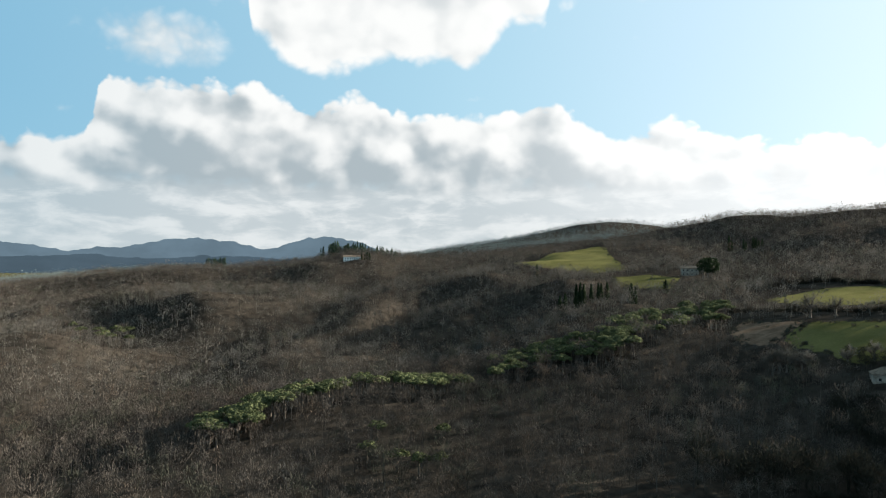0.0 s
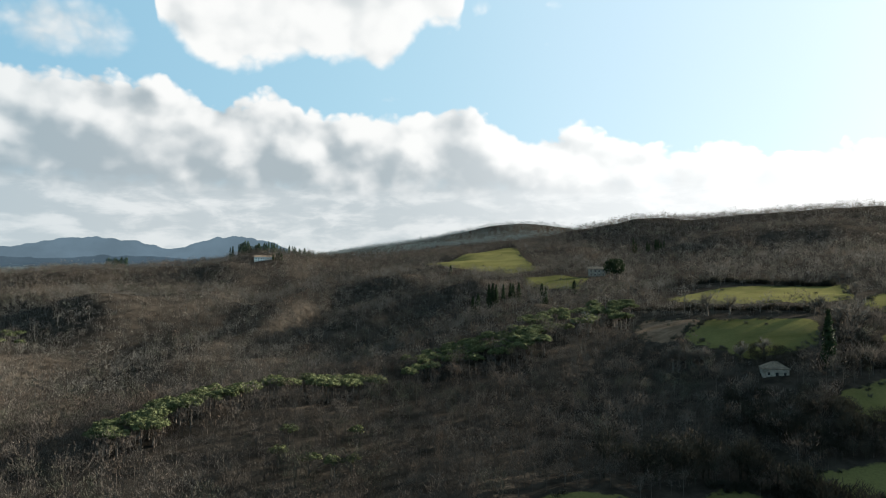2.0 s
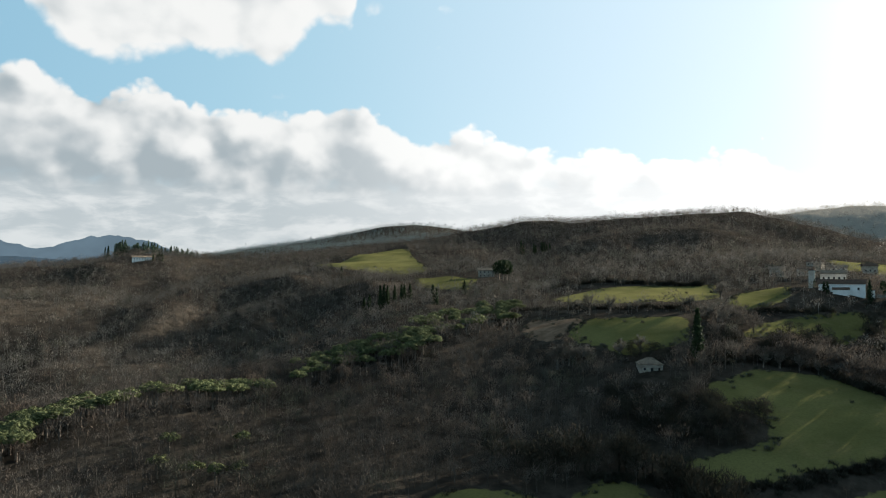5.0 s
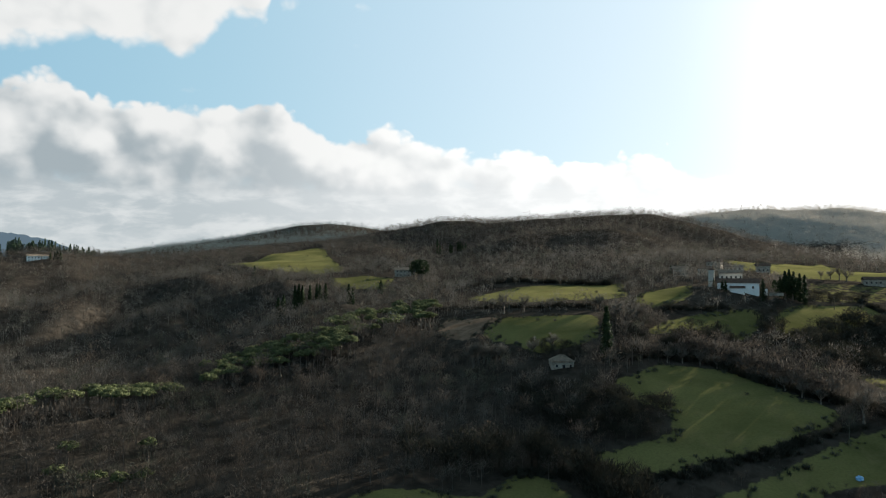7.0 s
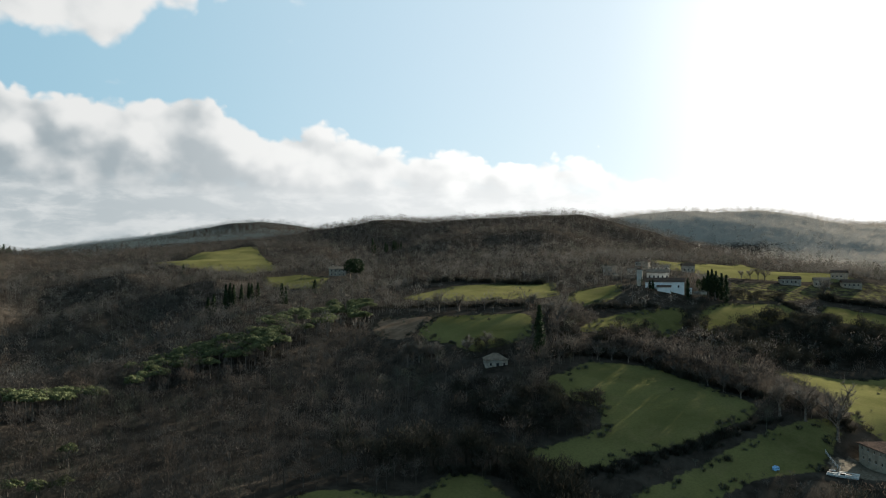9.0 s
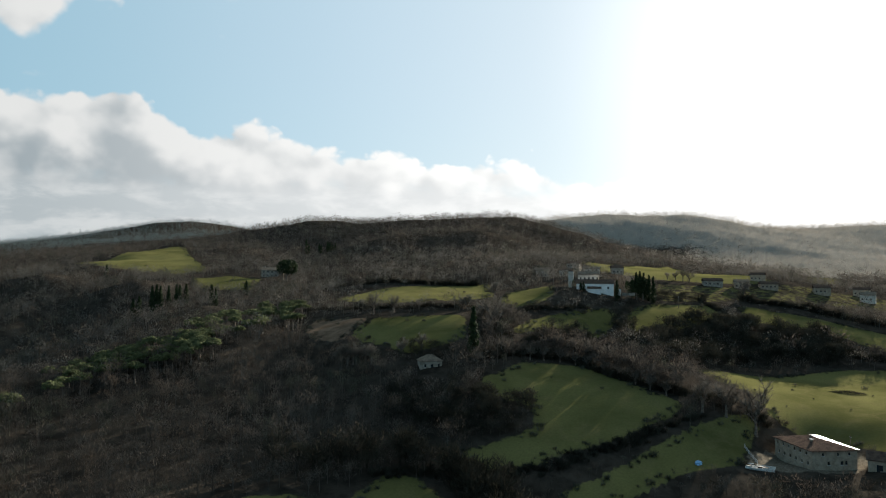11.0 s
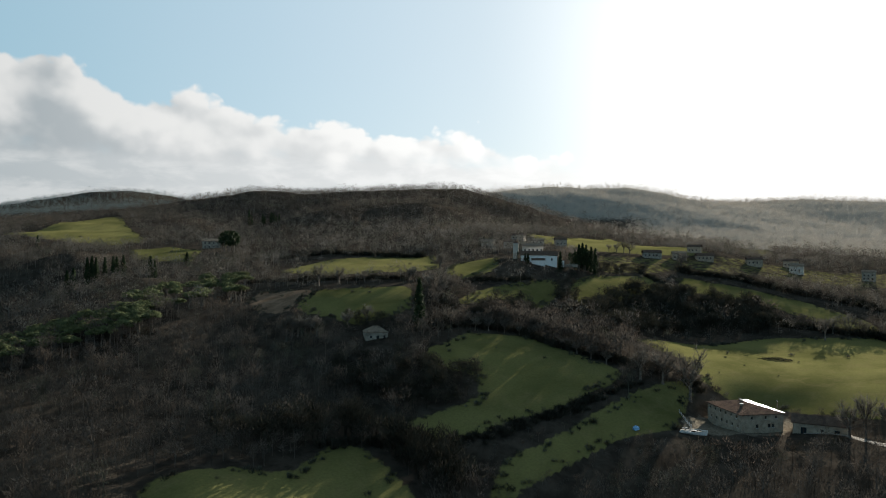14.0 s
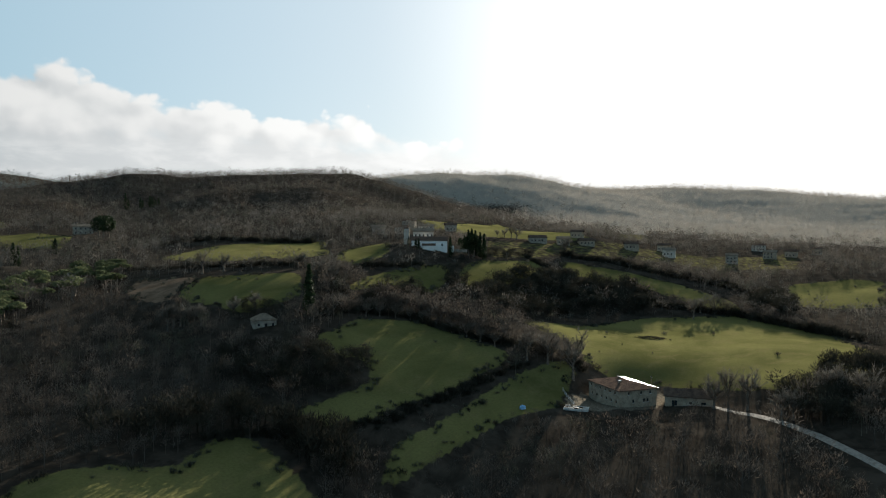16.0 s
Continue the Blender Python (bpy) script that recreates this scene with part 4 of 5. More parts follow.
PINE_F = [
    (96.0, 315.6, 9.5), (88.9, 333.0, 9.5), (122.6, 349.6, 9.5), (107.1, 361.0, 9.5), (111.3, 328.3, 9.5), (86.5, 348.7, 9.5), (142.3, 356.6, 9.5), (112.7, 335.5, 9.5),
    (79.0, 313.9, 9.5), (96.9, 354.4, 9.5), (135.1, 352.3, 9.5), (82.5, 316.0, 9.5), (102.7, 359.2, 9.5), (90.8, 344.5, 9.5), (120.8, 346.6, 9.5), (128.3, 325.6, 9.5),
    (105.2, 325.8, 9.5), (76.5, 302.8, 9.5), (91.9, 318.4, 9.5), (86.3, 349.3, 9.5), (101.2, 355.9, 9.5), (125.0, 355.1, 9.5), (126.5, 367.2, 9.5), (133.3, 349.9, 9.5),
    (116.1, 353.2, 9.5), (123.0, 345.8, 9.5), (103.8, 325.1, 9.5), (127.4, 339.3, 9.5), (76.4, 308.0, 9.5), (124.5, 327.5, 9.5), (104.9, 348.4, 9.5), (125.3, 331.3, 9.5)]
PINE_G = [
    (100.7, 335.3, 9.5), (82.5, 341.7, 9.5), (82.9, 345.4, 9.5), (81.7, 312.1, 9.5), (133.8, 355.7, 9.5), (92.4, 336.2, 9.5), (111.0, 352.4, 9.5), (92.8, 347.4, 9.5),
    (138.5, 346.1, 9.5), (139.4, 359.3, 9.5), (106.6, 356.3, 9.5), (128.8, 344.6, 9.5), (84.7, 332.9, 9.5), (127.1, 328.9, 9.5), (125.1, 364.7, 9.5), (107.9, 321.8, 9.5),
    (113.5, 333.4, 9.5), (131.3, 347.6, 9.5), (102.5, 356.8, 9.5), (114.5, 337.3, 9.5), (134.4, 359.4, 9.5), (137.1, 357.4, 9.5), (122.3, 354.6, 9.5), (116.3, 346.1, 9.5),
    (-208.6, 470.5, 9.5), (-254.4, 486.0, 9.5), (-237.1, 487.2, 9.5), (-227.5, 476.1, 9.5), (-238.6, 465.2, 9.5), (-228.9, 495.7, 9.5), (-220.0, 469.0, 9.5), (-216.8, 488.0, 9.5)]
PINE_H = [
    (-227.2, 467.8, 9.5), (-220.7, 483.8, 9.5), (-5.9, 201.4, 7.6), (-0.6, 202.0, 7.6), (-13.0, 204.6, 7.6), (-20.7, 225.0, 7.6), (0.2, 223.8, 7.6), (-22.4, 210.7, 7.6),
    (-6.7, 201.8, 7.6)]
PINE_PLACES = PINE_A + PINE_B + PINE_C + PINE_D + PINE_E + PINE_F + PINE_G + PINE_H
CONIFER_A = [
    (-128.4, 1004.5, 10.1), (-78.3, 1006.5, 6.4), (-85.5, 993.2, 5.8), (-155.2, 1007.5, 15.0), (-70.8, 1010.3, 5.0), (-129.6, 1008.8, 12.8), (-135.0, 978.5, 8.7), (-114.8, 981.5, 12.4),
    (-137.7, 971.9, 7.7), (-91.3, 1020.2, 11.3), (-151.0, 973.9, 15.0), (-71.1, 1017.0, 5.0), (-116.5, 985.2, 12.1), (-120.1, 976.0, 7.3), (-142.0, 970.4, 8.8), (-65.7, 1001.2, 5.0),
    (-97.7, 973.9, 7.0), (-80.2, 1007.7, 7.5), (-165.0, 970.1, 15.0), (-147.6, 980.2, 14.1), (-136.6, 996.0, 9.0), (-129.8, 975.0, 6.8), (-151.3, 1011.3, 13.9), (-95.1, 973.2, 6.3),
    (-73.7, 1005.7, 5.0), (-78.6, 981.8, 8.5), (-156.5, 990.0, 15.0), (-114.4, 1005.7, 12.3), (-78.4, 973.7, 5.3), (-152.5, 975.1, 15.0), (-110.1, 1000.2, 12.2), (-135.6, 1001.3, 13.3)]
CONIFER_B = [
    (-68.0, 990.1, 5.4), (-62.9, 974.3, 5.0), (-152.2, 1000.0, 13.0), (-67.6, 974.7, 5.0), (-137.5, 985.1, 8.8), (-155.7, 986.0, 15.0), (-130.5, 973.1, 9.9), (-169.4, 997.3, 15.0),
    (-124.9, 981.9, 12.0), (-110.9, 992.9, 7.9), (-64.2, 982.0, 5.0), (-105.4, 999.4, 9.7), (-92.6, 992.5, 10.8), (-82.6, 973.6, 9.2), (-150.9, 985.3, 13.9), (-135.1, 974.2, 8.8),
    (-134.3, 993.2, 10.0), (-66.1, 985.7, 5.0), (-135.5, 993.0, 10.8), (-129.8, 976.2, 7.5), (-122.8, 1011.7, 15.0), (-105.0, 976.5, 6.9), (-92.2, 973.2, 8.0), (-80.6, 975.7, 5.0),
    (-69.2, 1002.8, 5.0), (-110.1, 971.6, 10.9), (-394.9, 1175.4, 12.7), (-392.2, 1176.3, 11.8), (-389.5, 1177.2, 13.4), (-386.8, 1178.1, 12.9), (-384.1, 1179.0, 13.6), (-381.3, 1179.9, 12.9)]
CONIFER_C = [
    (-378.6, 1180.8, 12.6), (-375.8, 1181.7, 13.2), (-373.1, 1182.5, 15.0), (-370.3, 1183.4, 15.0), (-367.5, 1184.3, 15.0)]
CONIFER_PLACES = CONIFER_A + CONIFER_B + CONIFER_C
_grow = random.Random(8)
CONIFER_PLACES += [(x + _grow.uniform(-7, 7), y + _grow.uniform(4, 16), h * _grow.uniform(0.8, 1.15)) for x, y, h in CONIFER_PLACES if h > 3]


def part(name, me, parent, label=""):
    ob = new(name, me)
    ob.parent = parent
    return tagged(ob, label)


def empty_thing(name, label, category, group=""):
    return tagged(new(name), label, category, group)


def trunk_mesh(height, r0, r1, sides=6, lean=0.03):
    """A tapered, slightly crooked trunk."""
    rng = random.Random(int(height * 100))
    v, f, levels = [], [], 5
    for k in range(levels + 1):
        t = k / levels
        ox, oy = rng.uniform(-lean, lean) * height * t, rng.uniform(-lean, lean) * height * t
        r = (r0 + (r1 - r0) * t) * (1.35 if k == 0 else 1)
        v += [(ox + r * math.cos(i * 2 * math.pi / sides), oy + r * math.sin(i * 2 * math.pi / sides), t * height - 0.3) for i in range(sides)]
    for k in range(levels):
        for i in range(sides):
            a, b = k * sides + i, k * sides + (i + 1) % sides
            f.append((a, b, b + sides, a + sides))
    return mesh_of("trunk", v, f, [BARK], True)


def leaf_cloud(centres, rng, per, leaf, squash):
    """Small leafy triangles on the skins of many rounded clumps."""
    v, t = [], []
    for cx, cy, cz, r in centres:
        d = rng.normal(size=(per, 3))
        d /= np.linalg.norm(d, axis=1)[:, None]
        d[:, 2] = np.where(d[:, 2] < -0.35, -d[:, 2], d[:, 2])
        p = np.array((cx, cy, cz)) + d * r * rng.uniform(0.75, 1.08, (per, 1)) * (1, 1, squash)
        for q, n in zip(p, d):
            s = np.cross(n, rng.normal(size=3))
            s /= np.linalg.norm(s)
            u = np.cross(n, s) + n * rng.uniform(-0.2, 0.7)
            k, m = len(v), leaf * rng.uniform(0.6, 1.3)
            v += [q - s * m, q + s * m, q + u * m * 1.5]
            t.append((k, k + 1, k + 2))
    return np.array(v), np.array(t)


def umbrella_pine(seed):
    """Stone pine ten metres high with a flat spreading crown."""
    rng = np.random.RandomState(seed)
    tree = empty_thing("umbrella_pine", "umbrella pine with a flat dense green crown among bare trees", "pine", "umbrella pines on the knoll")
    part("trunk", trunk_mesh(8.3, 0.3, 0.16), tree)
    centres = []
    for i in range(30):
        a, d = rng.uniform(0, 6.283), 3.1 * math.sqrt(rng.uniform(0, 1))
        centres.append((d * math.cos(a), d * math.sin(a), 8.6 - 0.13 * d * d + rng.uniform(-0.9, 0.4), rng.uniform(0.7, 1.15)))
    v, t = leaf_cloud(centres, rng, 60, 0.23, 0.8)
    part("crown", fast_mesh("crown", v, t, PINE_LEAF), tree)
    limbs, faces = [], []
    for i in range(7):
        a, d = i * 0.9 + rng.uniform(0, 0.4), rng.uniform(1.4, 2.4)
        blade(limbs, faces, np.array((0, 0, 6.2 + 0.2 * i)), np.array((d * math.cos(a), d * math.sin(a), 8.3)), 0.22, rng)
    part("limb", fast_mesh("limb", np.array(limbs), np.array(faces), BARK), tree)
    return tree


def cypress(seed):
    """Slim column of dark green, ten metres high."""
    rng = np.random.RandomState(seed)
    tree = empty_thing("cypress", "slim dark green cypress standing upright", "cypress", "cypresses")
    part("trunk", trunk_mesh(2.0, 0.2, 0.16), tree)
    centres = []
    for i in range(58):
        z = 0.5 + 9.0 * (i / 57)
        w_ = 0.95 * (min(1.0, 0.45 + z / 3.5)) * max(0.08, (1 - (z / 9.9) ** 2.2))
        a = rng.uniform(0, 6.283)
        centres.append((0.4 * w_ * math.cos(a), 0.4 * w_ * math.sin(a), z, w_ * rng.uniform(0.75, 1.0)))
    v, t = leaf_cloud(centres, rng, 30, 0.19, 1.25)
    part("crown", fast_mesh("crown", v, t, CYPRESS_LEAF), tree)
    return tree


def conifer(seed):
    """Pointed dark fir, ten metres high."""
    rng = np.random.RandomState(seed)
    tree = empty_thing("conifer", "pointed dark blue-green conifer on the skyline", "conifer", "conifers on the skyline")
    part("trunk", trunk_mesh(2.5, 0.2, 0.14), tree)
    centres = []
    for i in range(26):
        z = 1.2 + 8.2 * (i / 25)
        w_ = 2.1 * (1 - z / 9.9)
        a = rng.uniform(0, 6.283)
        centres.append((0.5 * w_ * math.cos(a), 0.5 * w_ * math.sin(a), z, 0.25 + w_ * 0.55))
    v, t = leaf_cloud(centres, rng, 14, 0.32, 0.8)
    part("crown", fast_mesh("crown", v, t, CONIFER_LEAF), tree)
    return tree


def holm_oak(seed):
    rng = np.random.RandomState(seed)
    tree = empty_thing("holm_oak", "broad dark evergreen oak beside the stone house", "oak", "evergreen oaks by the house")
    part("trunk", trunk_mesh(4.0, 0.45, 0.3), tree)
    centres = []
    for i in range(40):
        d = rng.normal(size=3)
        d /= np.linalg.norm(d)
        centres.append((d[0] * 2.6, d[1] * 2.6, 5.9 + d[2] * 3.0, rng.uniform(0.8, 1.4)))
    v, t = leaf_cloud(centres, rng, 30, 0.3, 0.9)
    part("crown", fast_mesh("crown", v, t, CYPRESS_LEAF), tree)
    return tree


def broad_tree(seed):
    """Leafless broad tree with forking limbs, ten metres high."""
    rng = np.random.RandomState(seed)
    tree = empty_thing("bare_tree", "leafless broad tree with fine grey twigs at a field edge", "tree", "bare trees along the fields")
    part("trunk", trunk_mesh(4.2, 0.34, 0.2), tree)
    lv, lt, tv, tt = [], [], [], []
    for i in range(11):
        a, h = i * 2.4 + rng.uniform(-0.4, 0.4), rng.uniform(1.6, 4.0)
        p = np.array((0, 0, h))
        q = p + np.array((math.cos(a), math.sin(a), 0)) * rng.uniform(1.3, 2.6) + (0, 0, rng.uniform(1.6, 3.4))
        blade(lv, lt, p, q, 0.3, rng)
        blade(lv, lt, p, q, 0.3, rng)
        for j in range(5):
            p2 = p + (q - p) * rng.uniform(0.35, 0.95)
            q2 = p2 + rng.normal(size=3) * (0.75, 0.75, 0.4) + (q - p) * (0.22, 0.22, 0.1) + (0, 0, rng.uniform(0.7, 1.6))
            blade(lv, lt, p2, q2, 0.15, rng)
            for m in range(15):
                p3 = p2 + (q2 - p2) * rng.uniform(0.2, 1.0)
                q3 = p3 + rng.normal(size=3) * (0.5, 0.5, 0.35) + (q2 - p2) * 0.25 + (0, 0, 0.35)
                blade(tv, tt, p3, q3, 0.095, rng)
    part("limb", fast_mesh("limb", np.array(lv), np.array(lt), BARK), tree)
    part("twig_crown", fast_mesh("twig_crown", np.array(tv), np.array(tt), TWIG_GREY), tree)
    return tree


def set_down(makers, places, seed, tall=10.0, fat=(0.85, 1.2)):
    rng = random.Random(seed)
    zs = ground_height([p[0] for p in places], [p[1] for p in places])
    first = {}
    for i, ((x, y, h), z) in enumerate(zip(places, zs)):
        s, k = h / tall, i % len(makers)
        wide = rng.uniform(*fat) * min(s, 1.0 + 0.3 * (s - 1))
        m = Matrix.LocRotScale((x, y, z), Euler((0, 0, rng.uniform(0, 6.28))), None)
        ob = first[k] if k in first else None
        if ob is None:
            ob = first[k] = makers[k]()
            ob.matrix_basis = m
        else:
            ob = copy_thing(ob, m)
        ob.scale = (wide, wide, s)


set_down([lambda s=s: umbrella_pine(s) for s in range(5)], PINE_PLACES, 1, 10.8, (1.0, 1.4))
set_down([lambda s=s: cypress(60 + s) for s in range(4)], CYPRESS_PLACES, 2, 8.8, (1.2, 1.75))
set_down([lambda s=s: conifer(70 + s) for s in range(3)], CONIFER_PLACES, 3, 8.0, (0.95, 1.35))
set_down([lambda s=s: holm_oak(80 + s) for s in range(2)], HOLM_PLACES, 4, 10.0)
set_down([lambda s=s: broad_tree(90 + s) for s in range(4)], BIG_PLACES, 5, 7.4, (1.0, 1.35))


# ---- far mountains ----
def mountain_line(name, far, bears, tops, colour, seed, label):
    """A range on the horizon, so far off that it never shifts."""
    b = np.arange(-45, 20, 0.2)
    rise = np.interp(b, bears, tops) + 0.07 * wavy(b * 10, b * 3, 14, seed) + 0.04 * wavy(b * 10, b * 3, 5, seed + 1)
    v, f = [], []
    for row, (d, k) in enumerate(((0, -0.4), (60, 0.45), (150, 0.85), (200, 1.0))):
        r = far + d
        for a, e in zip(np.radians(b), rise):
            v.append((r * math.sin(a), r * math.cos(a), 100 + r * math.tan(radians(e * k if k > 0 else k))))
    n = len(b)
    for row in range(3):
        f += [(row * n + i, row * n + i + 1, row * n + n + i + 1, row * n + n + i) for i in range(n - 1)]
    # blue of the distance haze is put into a tone that glows by itself
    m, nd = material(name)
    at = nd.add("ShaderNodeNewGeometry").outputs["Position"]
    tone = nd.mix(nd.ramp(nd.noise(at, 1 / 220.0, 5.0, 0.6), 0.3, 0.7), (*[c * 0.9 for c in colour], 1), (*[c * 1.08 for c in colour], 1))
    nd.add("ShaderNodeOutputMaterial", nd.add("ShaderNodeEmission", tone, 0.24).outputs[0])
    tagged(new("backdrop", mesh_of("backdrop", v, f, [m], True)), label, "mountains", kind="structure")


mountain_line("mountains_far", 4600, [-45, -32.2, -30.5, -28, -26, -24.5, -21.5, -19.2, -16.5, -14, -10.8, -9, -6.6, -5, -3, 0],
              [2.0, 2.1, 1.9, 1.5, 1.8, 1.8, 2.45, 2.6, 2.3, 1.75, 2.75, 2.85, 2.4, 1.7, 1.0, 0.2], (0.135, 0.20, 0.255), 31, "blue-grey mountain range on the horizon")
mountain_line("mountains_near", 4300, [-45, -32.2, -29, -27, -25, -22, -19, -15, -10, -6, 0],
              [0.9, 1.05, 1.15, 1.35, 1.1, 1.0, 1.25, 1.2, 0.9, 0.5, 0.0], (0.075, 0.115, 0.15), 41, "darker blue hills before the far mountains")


# ---- building materials ----
STONE = plain("rubble_stone", (0.21, 0.17, 0.125), (0.39, 0.325, 0.25), 1.6, 0.95, 0.05, spec=0.0)
PLASTER = plain("pale_plaster", (0.70, 0.69, 0.66), (0.84, 0.83, 0.80), 2.5, 0.9, 0.02)
RENDER = plain("cream_render", (0.36, 0.33, 0.28), (0.52, 0.48, 0.42), 1.8, 0.95, 0.03)
OLD_PLASTER = plain("flaking_plaster", (0.16, 0.135, 0.105), (0.38, 0.345, 0.29), 1.4, 0.95, 0.04)
SHUTTER = plain("dark_wood", (0.03, 0.022, 0.016), (0.07, 0.05, 0.035), 0.5, 0.7, 0.01)
CONCRETE = plain("concrete", (0.30, 0.30, 0.29), (0.50, 0.49, 0.47), 1.5, 0.9, 0.02)
SHEET = plain("bright_sheet_metal", (0.60, 0.62, 0.64), (0.82, 0.84, 0.86), 1.2, 0.32, 0.01, metal=0.6, spec=0.5)
BLUE_SHEET = plain("blue_tarpaulin", (0.10, 0.25, 0.45), (0.35, 0.55, 0.72), 0.9, 0.5, 0.05)
GLASS, _g = material("window_glass")
finish(_g, (0.02, 0.025, 0.03, 1), 0.08, spec=0.6)


def tile_material(name, dark, light):
    """Rows of old clay tiles."""
    m, n = material(name)
    co = n.add("ShaderNodeTexCoord").outputs["Object"]
    at = n.add("ShaderNodeNewGeometry").outputs["Position"]
    rows = n.add("ShaderNodeTexWave", co, 2.2, 1.0, wave_type="BANDS", bands_direction="X").outputs[1]
    f = n.math("ADD", n.math("MULTIPLY", n.noise(at, 0.6, 5.0, 0.7), 0.8), n.math("MULTIPLY", n.noise(at, 5.0, 3.0), 0.35))
    finish(n, n.mix(n.ramp(f, 0.35, 0.8), (*dark, 1), (*light, 1)), 1.0, n.math("ADD", rows, f), 0.04, 0.6, spec=0.0)
    return m


TILES = tile_material("clay_tiles", (0.045, 0.034, 0.028), (0.12, 0.085, 0.066))
OLD_TILES = tile_material("weathered_tiles", (0.09, 0.075, 0.06), (0.24, 0.195, 0.15))


# ---- buildings ----
def box_mesh(name, x0, y0, z0, x1, y1, z1, mat, bevel=0.0):
    bm = bmesh.new()
    bmesh.ops.create_cube(bm, size=1.0)
    for v in bm.verts:
        v.co = Vector(((x0, x1)[v.co.x > 0], (y0, y1)[v.co.y > 0], (z0, z1)[v.co.z > 0]))
    if bevel:
        bmesh.ops.bevel(bm, geom=list(bm.edges), offset=bevel, segments=1, affect="EDGES")
    me = bpy.data.meshes.new(name)
    bm.to_mesh(me)
    bm.free()
    me.materials.append(mat)
    return me


def facade(origin, along, inward, length, tall, openings, mat, gable=0.0):
    """A wall with real openings and their reveals; openings are (centre, sill, width, height)."""
    o, u, n = Vector(origin), Vector(along), Vector(inward)
    cuts_x = sorted({0.0, length, *[c - w_ / 2 for c, s, w_, h in openings], *[c + w_ / 2 for c, s, w_, h in openings]})
    cuts_z = sorted({-1.5, tall, *[s for c, s, w_, h in openings], *[s + h for c, s, w_, h in openings]})
    v, f = [], []

    def quad(*ps):
        k = len(v)
        v.extend(ps)
        f.append(tuple(range(k, k + len(ps))))

    def at(x, z, d=0.0):
        return o + u * x + n * d + Vector((0, 0, z))

    for x0, x1 in zip(cuts_x, cuts_x[1:]):
        for z0, z1 in zip(cuts_z, cuts_z[1:]):
            mx, mz = (x0 + x1) / 2, (z0 + z1) / 2
            if not any(abs(mx - c) < w_ / 2 and s < mz < s + h for c, s, w_, h in openings):
                quad(at(x0, z0), at(x1, z0), at(x1, z1), at(x0, z1))
    for c, s, w_, h in openings:
        x0, x1 = c - w_ / 2, c + w_ / 2
        for (ax, az), (bx, bz) in (((x0, s), (x1, s)), ((x1, s), (x1, s + h)), ((x1, s + h), (x0, s + h)), ((x0, s + h), (x0, s))):
            quad(at(ax, az), at(ax, az, 0.3), at(bx, bz, 0.3), at(bx, bz))
    if gable:
        quad(at(0, tall), at(length, tall), at(length / 2, tall + gable))
    quad(at(0, -1.5, 0.4), at(0, tall, 0.4), at(length, tall, 0.4), at(length, -1.5, 0.4))
    return mesh_of("wall", v, f, [mat])


def window_part(house, origin, along, inward, c, s, w_, h, sill=True):
    """Pane, frame bars and a stone sill set into an opening."""
    o, u, n = Vector(origin) + Vector(along) * c + Vector((0, 0, s)), Vector(along), Vector(inward)
    turn = Matrix((u, n, Vector((0, 0, 1)))).transposed().to_4x4()
    win = part("window", mesh_of("window", [(-w_ / 2, 0.22, 0), (w_ / 2, 0.22, 0), (w_ / 2, 0.22, h), (-w_ / 2, 0.22, h)], [(0, 1, 2, 3)], [GLASS]), house, "dark window pane")
    win.matrix_basis = Matrix.Translation(o) @ turn
    part("frame", box_mesh("frame", -0.05, 0.16, 0, 0.05, 0.21, h, SHUTTER), win)
    if sill:
        part("sill", box_mesh("sill", -w_ / 2 - 0.1, -0.08, -0.12, w_ / 2 + 0.1, 0.15, -0.004, CONCRETE), win)
    return win


def roof_mesh(lx, ly, eave, rise, over, hip, mat, far_mat=None):
    """A pitched roof with thickness; the ridge runs along x, hipped or gabled."""
    cut = min(lx, ly) / 2 + over if hip else 0.0
    x0, x1, y0, y1 = -over, lx + over, -over, ly + over
    ridge0, ridge1, ym = (x0 + cut, x1 - cut, ly / 2)
    low = eave - over * rise / (ly / 2)
    v = []
    for dz in (0.0, 0.22):
        v += [(x0, y0, low + dz), (x1, y0, low + dz), (x1, y1, low + dz), (x0, y1, low + dz),
              (ridge0, ym, eave + rise + dz), (ridge1, ym, eave + rise + dz)]
    f = []
    for k in (0, 6):
        f += [(k, k + 1, k + 5, k + 4), (k + 2, k + 3, k + 4, k + 5), (k + 1, k + 2, k + 5), (k + 3, k, k + 4)]
    f += [(0, 1, 7, 6), (1, 2, 8, 7), (2, 3, 9, 8), (3, 0, 6, 9)]
    me = mesh_of("roof", v, f, [mat, far_mat or mat])
    me.polygons[4].material_index = 1
    return me


